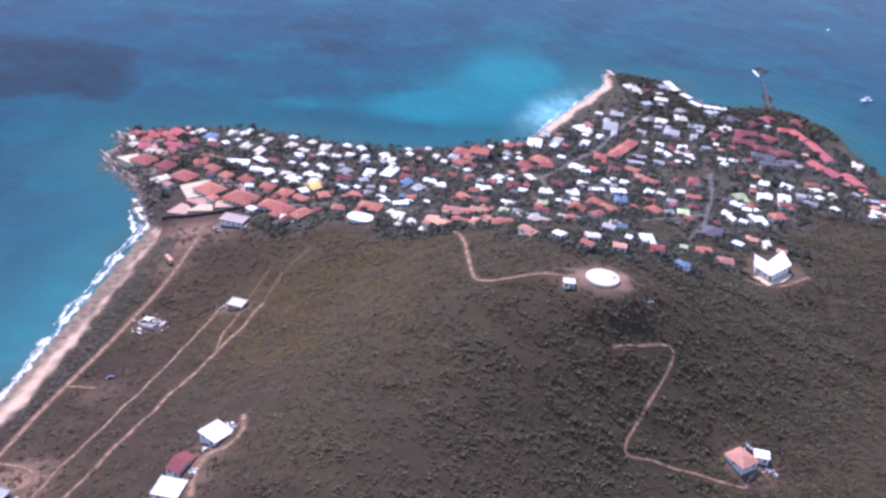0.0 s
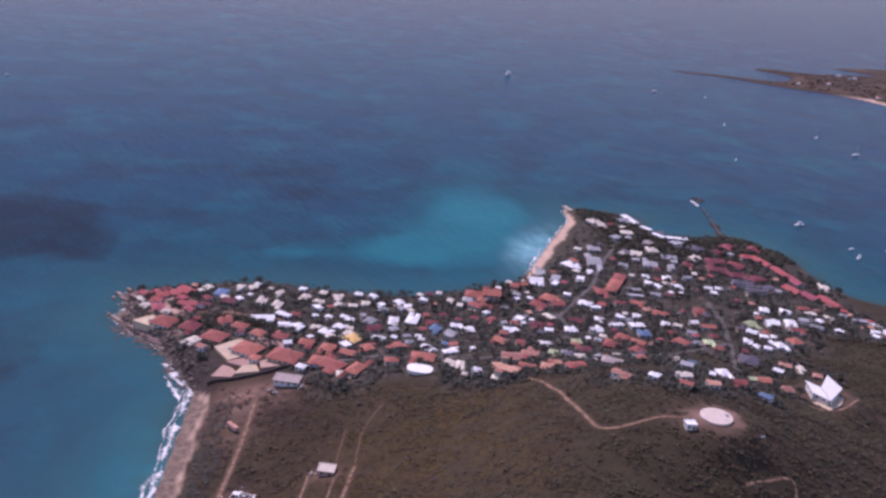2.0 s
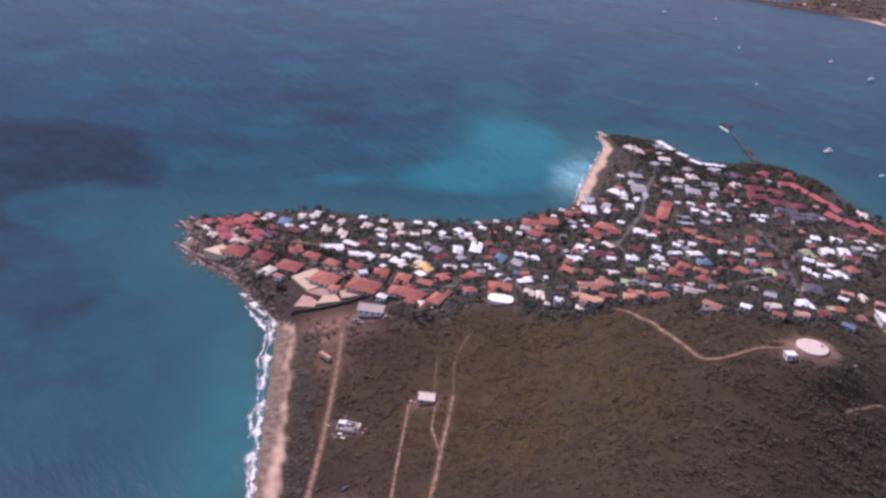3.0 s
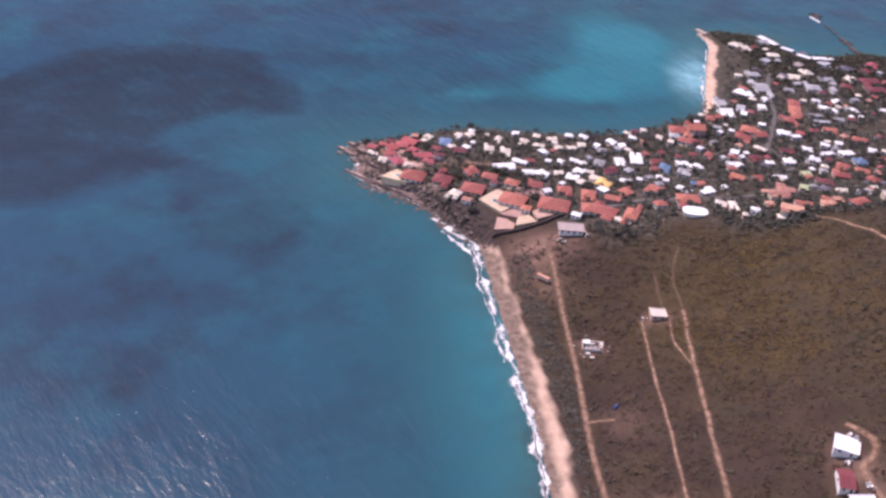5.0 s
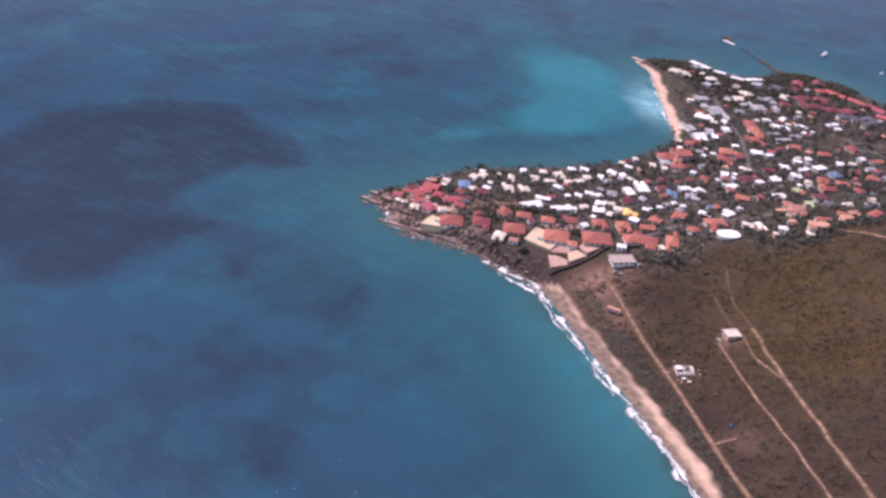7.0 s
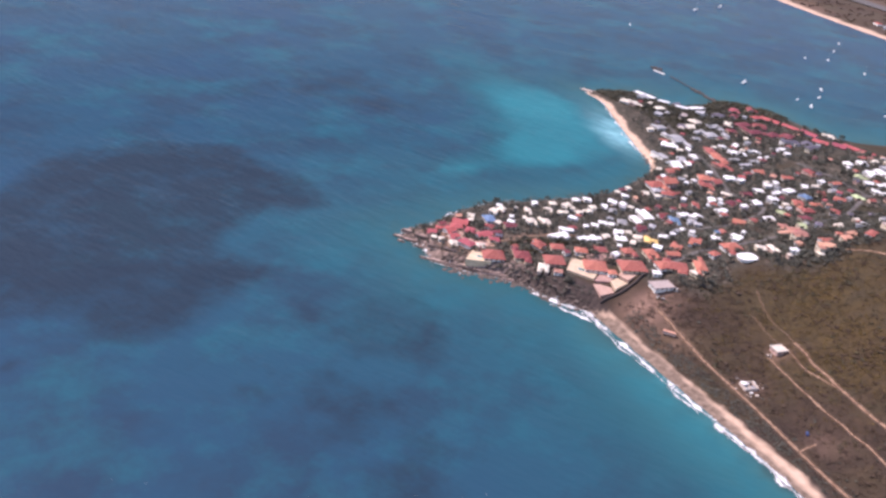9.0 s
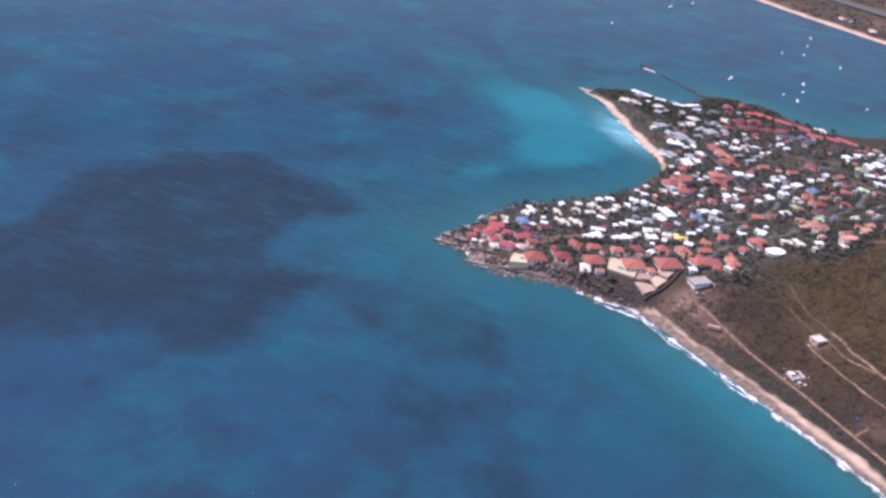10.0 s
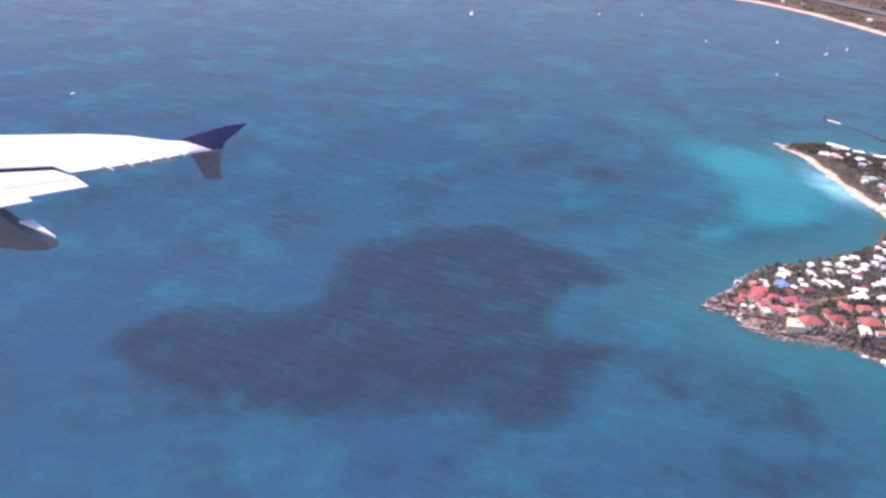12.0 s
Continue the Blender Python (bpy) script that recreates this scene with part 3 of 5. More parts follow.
SANDBANK = curve_through([(150, 1200), (165, 1120), (168, 1043), (182, 993), (186, 964), (138, 870), (112, 809), (82, 784), (42, 792), (-13, 795), (-92, 810), (-123, 830), (-130, 851), (-68, 881), (-31, 917), (8, 985), (45, 1070), (85, 1170)], 25, True)
steps = lambda a, b, s: np.arange(a, b, s)
sx, sy, sfaces = sheet(np.r_[-5200, -4000, -3000, -2300, steps(-1800, -900, 90), steps(-900, 520, 8), steps(520, 1800, 60), 2100, 2700, 3500, 4500, 5600],
                       np.r_[-5200, -3500, -2000, steps(-1000, 200, 120), steps(200, 1260, 8), steps(1260, 2700, 50), 3000, 3600, 4400, 5200, 6200])
sd = -inland(sx, sy, SHORE)
warp = lambda seed: 26 * ripple(sx, sy, 150, seed) + 13 * ripple(sx, sy, 52, seed + 1) + 6 * ripple(sx, sy, 24, seed + 2)
weed = ease((inland(sx, sy, MEADOW) + 0.6 * warp(20) + 16) / 40) * 0.95
weed = np.maximum(weed, ease((inland(sx, sy, MEADOW_B) + 1.2 * warp(30) + 16) / 60) * 0.55)
weed = np.maximum(weed, ease((inland(sx, sy, MEADOW_C) + 1.7 * warp(40) + 10) / 60) * 0.6)
weed = np.maximum(weed, ease((inland(sx, sy, MEADOW_D) + warp(50)) / 90) * 0.45)
weed = np.maximum(weed, ease((ripple(sx, sy, 320, 60) + 0.5 * ripple(sx, sy, 90, 61) - 0.55) / 0.5) * 0.35 * ease((sd - 150) / 120))
for cx, cy, q in ((-272, 496, 17), (-288, 478, 13), (-628, 700, 12), (-595, 690, 15), (-556, 679, 15), (-582, 685, 10), (-645, 712, 9), (-330, 250, 30)):
    weed = np.maximum(weed, 0.6 * ease((q - np.hypot(sx - cx, (sy - cy) * 1.6) + 0.35 * warp(90)) / 18))
murk = np.exp(-np.maximum(sd, 0) / 16) * 0.7 + 0.5 * np.exp(-np.maximum(sd, 0) / 60)
bank = ease((inland(sx, sy, SANDBANK) + 0.7 * warp(70) + 38) / 95) * (1 - 0.5 * ease((sy - 985) / 130))
murk = murk * (1 - 0.75 * bank)
shallow = 0.24 * np.exp(-np.maximum(sd, 0) / 70) + 0.20 * np.exp(-np.maximum(sd, 0) / 380) + 0.25 + 0.26 * np.exp(-np.maximum(sd, 0) / 26) * ease((600 - sy) / 60)
shallow = np.maximum(shallow, 0.44 * bank + 0.33)
shallow = shallow * ease((2300 - np.hypot(sx, sy - 800)) / 2200 + 0.2)
plume = np.exp(-((sx - 130) ** 2 / 45.0 ** 2 + (sy - 868) ** 2 / 60.0 ** 2)) * ease((50 - sd) / 40)
water = new("water", mesh_of("water", np.stack([sx, sy, np.zeros_like(sx)], 1), sfaces, WATER, True, {"weed": weed, "shallow": np.clip(shallow, 0, 1), "plume": plume, "murk": np.clip(murk, 0, 1)}))
tagged(water, "blue and turquoise sea with dark seagrass patches", "sea", kind="structure")


def ribbon(name, line, width, material, lift, label, category, wobble=0.25, seed=0, worn=1.0):
    """A strip laid along a line on the ground, worn at its edges."""
    line = curve_through(line, 3.0)
    way = np.gradient(line, axis=0)
    way /= np.linalg.norm(way, axis=1)[:, None]
    side = np.stack([way[:, 1], -way[:, 0]], 1)
    half = width / 2 * (1 + wobble * ripple(line[:, 0], line[:, 1], 18, seed))
    across = (-1.0, -0.75, -0.25, 0.25, 0.75, 1.0)
    at = np.concatenate([line + side * (half * k)[:, None] for k in across])
    z = height(at[:, 0], at[:, 1]) + lift
    n, m = len(line), len(across)
    quads = [(r * n + k, (r + 1) * n + k, (r + 1) * n + k + 1, r * n + k + 1) for r in range(m - 1) for k in range(n - 1)]
    cover = np.concatenate([np.full(n, (1 - abs(k) * 0.95) * worn) for k in across])
    ob = new(name, mesh_of(name, np.column_stack([at, z]), quads, material, True, {"cover": cover}))
    return tagged(ob, label, category, kind="structure")


for k, (key, (w, line)) in enumerate(TRACKS.items()):
    ribbon("dirt_track", line, w * 0.8, TRACK, 0.30, "pale bare-earth track through dry scrub", "track", seed=k, worn=0.5 if key in ("overgrown", "second") else 1.0)
for k, (key, (w, line)) in enumerate(STREETS.items()):
    ribbon("road", line, w, ASPHALT, 0.28, "narrow grey asphalt street between houses", "road", 0.05, k)


def surf(name, a, b, out, width, seed, label="white breaking surf along the shore"):
    """Foam on the water along a stretch of the shore, from index a to b."""
    line = SHORE[a:b + 1]
    line = curve_through(line, 2.0)
    way = np.gradient(line, axis=0)
    way /= np.linalg.norm(way, axis=1)[:, None]
    side = np.stack([way[:, 1], -way[:, 0]], 1)
    probe = inland(line[:, 0] + side[:, 0] * 4, line[:, 1] + side[:, 1] * 4, SHORE)
    side *= np.where(probe > 0, -1, 1)[:, None]
    mid = out + 2.0 * ripple(line[:, 0], line[:, 1], 30, seed)
    half = 1.35 * np.maximum(width * (0.55 + 0.75 * ripple(line[:, 0], line[:, 1], 24, seed + 1) + 0.35 * ripple(line[:, 0], line[:, 1], 9, seed + 2)), 0.15)
    across = (-1.0, -0.75, -0.4, 0.0, 0.4, 0.75, 1.0)
    at = np.concatenate([line + side * (mid + half * k)[:, None] for k in across])
    n, m = len(line), len(across)
    quads = [(r * n + k, (r + 1) * n + k, (r + 1) * n + k + 1, r * n + k + 1) for r in range(m - 1) for k in range(n - 1)]
    z = np.maximum(height(at[:, 0], at[:, 1]), 0) + 0.22
    cover = np.concatenate([np.full(n, 1.02 - abs(k) ** 1.5 * 1.8) for k in across])
    ob = new(name, mesh_of(name, np.column_stack([at, z]), quads, FOAM, True, {"cover": cover}))
    return tagged(ob, label, "surf", kind="stuff")


def shore_index(x, y):
    return int(np.argmin(np.hypot(SHORE[:, 0] - x, SHORE[:, 1] - y)))


top, bottom, cape = shore_index(-178, 590), shore_index(-232, 250), shore_index(-241, 740)
surf("surf", bottom, top, 2.2, 5.2, 100)
surf("surf", shore_index(-208, 345), shore_index(-191, 455), 2.0, 3.4, 105)
surf("surf", shore_index(-191, 455), shore_index(-178, 583), 6.0, 3.0, 110)
surf("surf", shore_index(-182, 565), shore_index(-196, 615), 3.0, 6.5, 120)
surf("surf", shore_index(-179, 575), shore_index(-190, 607), 9.0, 6.0, 125)
surf("surf", shore_index(118, 826), shore_index(142, 868), 3.0, 4.0, 160, "white wash at the end of the bay beach")
surf("surf", top, cape, 0.5, 1.8, 130, "thin white foam round the rocks")
surf("surf", cape, shore_index(-160, 763), 0.6, 1.0, 140, "thin white foam round the rocks")
surf("surf", shore_index(88, 774), shore_index(199, 996), 1.0, 1.4, 150, "thin white wash on the bay beach")


def flecks(at, low, high, seed, label):
    """Small white flecks, painted sun glints at sea or foam splashes, a few triangles each."""
    r = np.random.RandomState(seed)
    n = len(at)
    size = low + (high - low) * r.rand(n) ** 2.5
    a = radians(-28) + r.normal(0, 0.35, n)
    along, across = np.stack([np.cos(a), np.sin(a)], 1), np.stack([-np.sin(a), np.cos(a)], 1)
    corners = []
    for k in range(6):
        u, v = (-1.0, -0.3, 0.5, 1.0, 0.4, -0.4)[k], (0.0, 0.3, 0.25, 0.0, -0.22, -0.3)[k]
        corners.append(at + along * (size * (u + r.uniform(-0.2, 0.2, n)))[:, None] + across * (size * (v + r.uniform(-0.12, 0.12, n)))[:, None])
    verts = np.stack(corners, 1)
    z = np.maximum(height(verts[..., 0].ravel(), verts[..., 1].ravel()), 0).reshape(n, 6, 1) + 0.2
    faces = np.arange(n * 6).reshape(n, 6)
    ob = new("whitecaps", mesh_of("whitecaps", np.concatenate([verts, z], 2).reshape(-1, 3), faces, FOAM, False, {"cover": np.full(n * 6, 0.75)}))
    return tagged(ob, label, "foam", kind="stuff")


fr = np.random.RandomState(77)
open_sea = np.stack([fr.uniform(-720, -300, 2600), fr.uniform(340, 720, 2600)], 1)
gusts = 0.5 * ripple(open_sea[:, 0], open_sea[:, 1], 110, 71) + 0.4 * ripple(open_sea[:, 0], open_sea[:, 1], 34, 72) - 1.4 * ease((open_sea[:, 1] - 420 + 0.75 * (open_sea[:, 0] + 380)) / 160)
open_sea = open_sea[(gusts > fr.rand(2600) * 2.0 - 0.35) & (inland(open_sea[:, 0], open_sea[:, 1], SHORE) < -40)]
# sun glitter on the open water, drawn as white foam-coloured flecks
flecks(open_sea, 0.10, 0.5, 78, "scattered small white flecks painted as sun glints on the open sea")
rim = curve_through(SHORE[shore_index(-225, 667):shore_index(-60, 748)], 1.5)
flecks(rim[fr.randint(0, len(rim), 150)] + fr.normal(0, 2.2, (150, 2)), 0.5, 2.2, 79, "white splashes among the shore rocks")


# ---- houses ----
def hip_roof(w, d, z, rise, over):
    bm = bmesh.new()
    a, b = w / 2 + over, d / 2 + over
    ridge = max(a - b, 0.0) if a >= b else 0.0
    ridge_y = max(b - a, 0.0) if b > a else 0.0
    low = [bm.verts.new(p) for p in ((-a, -b, z), (a, -b, z), (a, b, z), (-a, b, z))]
    eave = [bm.verts.new((v.co.x, v.co.y, z + 0.18)) for v in low]
    if ridge_y > 0:
        r = [bm.verts.new((0, -ridge_y, z + rise)), bm.verts.new((0, ridge_y, z + rise))]
        tops = ((eave[0], eave[1], r[0]), (eave[1], eave[2], r[1], r[0]), (eave[2], eave[3], r[1]), (eave[3], eave[0], r[0], r[1]))
    else:
        r = [bm.verts.new((-max(ridge, 0.2), 0, z + rise)), bm.verts.new((max(ridge, 0.2), 0, z + rise))]
        tops = ((eave[0], eave[1], r[1], r[0]), (eave[1], eave[2], r[1]), (eave[2], eave[3], r[0], r[1]), (eave[3], eave[0], r[0]))
    bm.faces.new(low[::-1])
    for k in range(4):
        n = (k + 1) % 4
        bm.faces.new((low[k], low[n], eave[n], eave[k]))
    for f in tops:
        bm.faces.new(f)
    return bm


def gable_roof(w, d, z, rise, over):
    bm = bmesh.new()
    a, b = w / 2 + over, d / 2 + over
    for s in (-1, 1):
        v = [bm.verts.new(p) for p in ((-a, s * b, z), (a, s * b, z), (a, 0, z + rise), (-a, 0, z + rise), (-a, s * b, z + 0.2), (a, s * b, z + 0.2), (a, 0, z + rise + 0.22), (-a, 0, z + rise + 0.22))]
        for f in ((3, 2, 1, 0), (4, 5, 6, 7), (0, 1, 5, 4), (1, 2, 6, 5), (2, 3, 7, 6), (3, 0, 4, 7)):
            bm.faces.new([v[k] for k in f])
    return bm


def flat_roof(w, d, z, over):
    bm = bmesh.new()
    a, b = w / 2 + over, d / 2 + over
    block(bm, -a, -b, z, a, b, z + 0.25)
    for x0, y0, x1, y1 in ((-a, -b, a, -b + 0.25), (-a, b - 0.25, a, b), (-a, -b + 0.25, -a + 0.25, b - 0.25), (a - 0.25, -b + 0.25, a, b - 0.25)):
        block(bm, x0, y0, z + 0.25, x1, y1, z + 0.6)
    return bm


bm = bmesh.new()
block(bm, -0.6, -0.05, 0, 0.6, 0.05, 1.2)
WINDOW_MESH = bpy.data.meshes.new("window")
bm.to_mesh(WINDOW_MESH)
bm.free()
WINDOW_MESH.materials.append(GLAZING)
bm = bmesh.new()
block(bm, -0.5, -0.05, 0, 0.5, 0.05, 2.05)
DOOR_MESH = bpy.data.meshes.new("door")
bm.to_mesh(DOOR_MESH)
bm.free()
DOOR_MESH.materials.append(TIMBER)


def opening(mesh, name, parent, x, y, z, turn):
    ob = new(name, mesh)
    ob.parent = parent
    ob.matrix_basis = pose(x, y, z, 0, 0, turn)
    return ob


def house(x, y, w, d, turn, tone, r, name="house", storeys=None, shape=None):
    """A house with walls, a roof, a door and windows, its floor on the lowest corner of its plot."""
    c, s = math.cos(radians(turn)), math.sin(radians(turn))
    corners = np.array([(x + c * a * w / 2 - s * b * d / 2, y + s * a * w / 2 + c * b * d / 2) for a in (-1, 1) for b in (-1, 1)] + [(x, y)])
    zs = height(corners[:, 0], corners[:, 1])
    base = float(zs.min())
    foot = float(zs.max()) - base
    home = new(name)
    home.matrix_basis = pose(x, y, base - 0.3, 0, 0, turn)
    storeys = storeys or (2 if w > 14 and r.random() < 0.3 else 1)
    top = 0.3 + foot * 0.5 + 2.7 * storeys
    walls = STUCCO[0] if tone in "WGB" else r.choice(STUCCO)
    d = min(d * 1.2, d + 1.6)
    white = name == "house" and tone in "WC"
    if name == "house":
        w, d = w * (0.84 if white else 0.93), d * 0.93
    bw, bd = w * 0.92, d * 0.92
    part("wall", block(bmesh.new(), -bw / 2, -bd / 2, 0, bw / 2, bd / 2, top), walls, home)
    shape = shape or (r.choice(("flat", "hip", "hip", "hip", "gable")) if tone in "WG" else r.choice(("hip", "hip", "gable")))
    rise = min(w, d) * (r.uniform(0.2, 0.31) if white else r.uniform(0.17, 0.27))
    over = 0.06 * w
    roof = {"flat": lambda: flat_roof(bw, bd, top, over), "gable": lambda: gable_roof(bw, bd, top, rise, over), "hip": lambda: hip_roof(bw, bd, top, rise, over)}[shape]()
    part("roof", roof, ROOFS[tone], home)
    if shape == "gable":
        for e in (-1, 1):
            bm = bmesh.new()
            v = [bm.verts.new((e * bw / 2 + t, yy, zz)) for t in (-0.1 * e, 0) for yy, zz in ((-bd / 2, top), (bd / 2, top), (0, top + rise * 0.86))]
            bm.faces.new(v[:3]), bm.faces.new(v[3:])
            for k in range(3):
                bm.faces.new((v[k], v[(k + 1) % 3], v[3 + (k + 1) % 3], v[3 + k]))
            part("gable", bm, walls, home)
    side = r.choice((-1, 1))
    for k in range(r.choice((2, 2, 3)) if white and w >= 5 else r.choice((0, 1, 1, 2, 2)) if name == "house" and w >= 6.5 else 0):
        e, w2, d2 = side if k == 0 else -side, bw * r.uniform(0.32, 0.46), bd * r.uniform(0.45, 0.75)
        mid = Vector((e * (bw / 2 - w2 / 2 + r.uniform(-0.3, 0.5)), (r.choice((-1, 1)) if k < 2 else 0.2) * (bd / 2 + d2 / 2 - 0.5), 0)) + Vector((e * w2 * 0.8 if k == 2 else 0, 0, 0))
        drop = r.uniform(0.3, 0.7)
        bm = block(bmesh.new(), -w2 / 2, -d2 / 2, 0, w2 / 2, d2 / 2, top - drop)
        bmesh.ops.translate(bm, verts=bm.verts, vec=mid)
        annex = part("annex_wall", bm, walls, home)
        bm = flat_roof(w2, d2, top - drop, 0.3) if shape == "flat" else hip_roof(w2, d2, top - drop, rise * r.uniform(0.6, 0.85), 0.35)
        bmesh.ops.translate(bm, verts=bm.verts, vec=mid)
        part("annex_roof", bm, ROOFS[tone], annex)
    if name == "house" and r.random() < 0.4:
        e, w3 = r.choice((-1, 1)), bw * r.uniform(0.4, 0.8)
        part("patio", block(bmesh.new(), -w3 / 2, e * (bd / 2 + 0.02), 0, w3 / 2, e * (bd / 2 + 2.6), 0.45 + foot * 0.5) if e > 0 else block(bmesh.new(), -w3 / 2, -bd / 2 - 2.6, 0, w3 / 2, -bd / 2 - 0.02, 0.45 + foot * 0.5), PAVING, home, "pale paved patio")
    floor_z = top - 2.7 * storeys
    for level in range(storeys):
        count = max(2, int(bw / 3.6))
        for k in range(count):
            px = -bw / 2 + (k + 0.5) * bw / count
            if level == 0 and k == count // 2:
                opening(DOOR_MESH, "door", home, px, -bd / 2 - 0.03, floor_z + 0.05, 0)
            else:
                opening(WINDOW_MESH, "window", home, px, -bd / 2 - 0.03, floor_z + 2.7 * level + 0.95, 0)
        opening(WINDOW_MESH, "window", home, -bw / 2 - 0.03, 0, floor_z + 2.7 * level + 0.95, 90)
        opening(WINDOW_MESH, "window", home, bw / 2 + 0.03, 0, floor_z + 2.7 * level + 0.95, 90)
    size = "large" if w > 14 else "small" if w < 8 else ""
    kind = {1: "single-storey", 2: "two-storey", 3: "three-storey"}[storeys]
    label = " ".join(f"{size} {kind} {name.replace(chr(95), chr(32))} with a {ROOF_WORDS[tone]} {shape} roof".split())
    return tagged(home, label, name, "houses of the headland village" if name == "house" else "")


dice = random.Random(11)
for turn, tones, rows in DISTRICTS:
    for tone, (x, y, w, d) in zip(tones, rows):
        house(x, y, w * (0.9 if tone in "WC" else 1.0), d, turn + dice.gauss(-4, 18), tone, dice)

for x, y, w, d, turn in EAST_ROWS:
    house(x, y, w, d, turn, "P", dice, "terrace_house", 1, "gable")

# long white terraces on the seafront
for x0, y0, x1, y1 in ((259, 966, 264, 938), (268, 934, 275, 922), (271, 908, 279, 895), (282, 895, 303, 891)):
    house((x0 + x1) / 2 - 3, (y0 + y1) / 2, math.hypot(x1 - x0, y1 - y0), 4.5, math.degrees(math.atan2(y1 - y0, x1 - x0)), "W", dice, "terrace_house", 1, "flat")
# pink terraces between the roofs of the point
for x, y, w, d in ((-203, 712, 26, 16), (-186, 704, 24, 14), (-198, 690, 22, 14), (-210, 703, 18, 12)):
    slab = new("terrace")
    slab.matrix_basis = pose(x, y, float(height(x, y)) + 0.5, 0, 0, -25)
    part("slab", prism(bmesh.new(), [(-w / 2, -d / 2), (w / 2, -d * 0.4), (w * 0.45, d / 2), (-w * 0.4, d * 0.45)], -4, 0), PINK_PAVING, slab)
    tagged(slab, "pink paved terrace between crimson-roofed houses", "terrace")

# ground kept free of sheds and trees: middle and radius
TERRACES = [(-33, 559, 10), (-143, 615, 13), (-118, 600, 14), (-166, 637, 10), (-203, 667, 10), (-216, 671, 9), (-117, 569, 11), (-95, 587, 9), (180, 766, 12), (171, 751, 9), (189, 781, 9), (-145, 588, 14), (-125, 587, 9), (-150, 612, 20), (-142, 588, 22), (98, 416, 15), (219, 500, 20), (-98, 473, 9), (-77, 325, 9), (-88, 308, 8), (-89, 292, 9), (158, 341, 9), (169, 345, 6), (80, 408, 6), (-144, 459, 9), (-171, 311, 9), (-152, 525, 6)]

# sheds and small annexes in the gaps between the houses
placed = 0
while placed < 120:
    x, y = dice.uniform(-215, 390), dice.uniform(520, 960)
    at = np.array([x]), np.array([y])
    gap = house_gap(*at)[0]
    if any((x - cx) ** 2 + (y - cy) ** 2 < (q + 4) ** 2 for cx, cy, q in TERRACES) or not 3.5 < gap < 14 or inland(*at, SHORE)[0] < 9 or road_gap(*at)[0] < 3.5 or y < 560 - 0.1 * x or (x + 33) ** 2 + (y - 559) ** 2 < 200 or (x + 146) ** 2 + (y - 600) ** 2 < 900:
        continue
    if np.exp(-((x - 150) ** 2 + (y - 880) ** 2) / (2 * 75.0 ** 2)) > 0.5 and inland(*at, SHORE)[0] < 24:
        continue
    w = dice.uniform(4.5, 7.5)
    house(x, y, w, dice.uniform(3.8, 5.2), dice.uniform(-60, 30), dice.choice("DGRCWWSPOC"), dice, "shed", 1)
    HOUSE_SPOTS = np.vstack([HOUSE_SPOTS, (x, y, w, w, 0.0)])
    placed += 1

# lone houses on the scrubby slope
house(-97, 473, 9.5, 7, -14, "C", dice, "cottage", 1, "flat")
house(-77, 325, 11, 9, -38, "W", dice, "cottage", 1, "flat")
house(-88, 308, 7, 11, -25, "D", dice, "cottage", 1, "gable")
house(-89, 292, 11, 9, -10, "W", dice, "cottage", 1, "flat")
house(158.5, 341, 11, 10, 33, "O", dice, "cottage", 1, "hip")
house(169, 345, 7, 5, -12, "W", dice, "cottage", 1, "gable")
house(80, 408, 5.6, 4, -5, "W", dice, "cottage", 1, "flat")
house(-171, 311, 12, 8, -15, "G", dice, "cottage", 1, "flat")


def ruin(x, y):
    """A roofless shell with broken walls and a leaning sheet roof."""
    z = float(height(x, y))
    shell = new("ruined_house")
    shell.matrix_basis = pose(x, y, z - 0.2, 0, 0, -20)
    r = random.Random(5)
    for k, (x0, y0, x1, y1) in enumerate(((-5, -4, 5, -3.7), (-5, 3.7, 5, 4), (-5, -3.7, -4.7, 3.7), (4.7, -3.7, 5, 3.7), (-0.5, -3.7, -0.2, 1))):
        part("wall", block(bmesh.new(), x0, y0, 0, x1, y1, r.uniform(0.7, 2.4)), CONCRETE, shell)
    part("roof_sheet", block(bmesh.new(), -4.6, 0.2, 2.2, -0.6, 3.6, 2.32), ROOFS["W"], shell, "loose white roof sheet")
    part("roof_sheet", block(bmesh.new(), 0.4, -3.4, 1.5, 3.6, -0.6, 1.62), ROOFS["G"], shell, "loose grey roof sheet")
    for k in range(34):
        a, q = r.uniform(0, 6.28), r.uniform(1, 11)
        s = r.uniform(0.3, 1.2)
        px, py = q * math.cos(a), q * math.sin(a)
        part("rubble", block(bmesh.new(), px - s, py - s * 0.6, 0, px + s, py + s * 0.6, s * 0.8), r.choice((STUCCO[0], CONCRETE, ROOFS["G"])), shell)
    return tagged(shell, "ruined roofless white house with rubble in dry scrub", "ruin")


ruin(-144, 459)


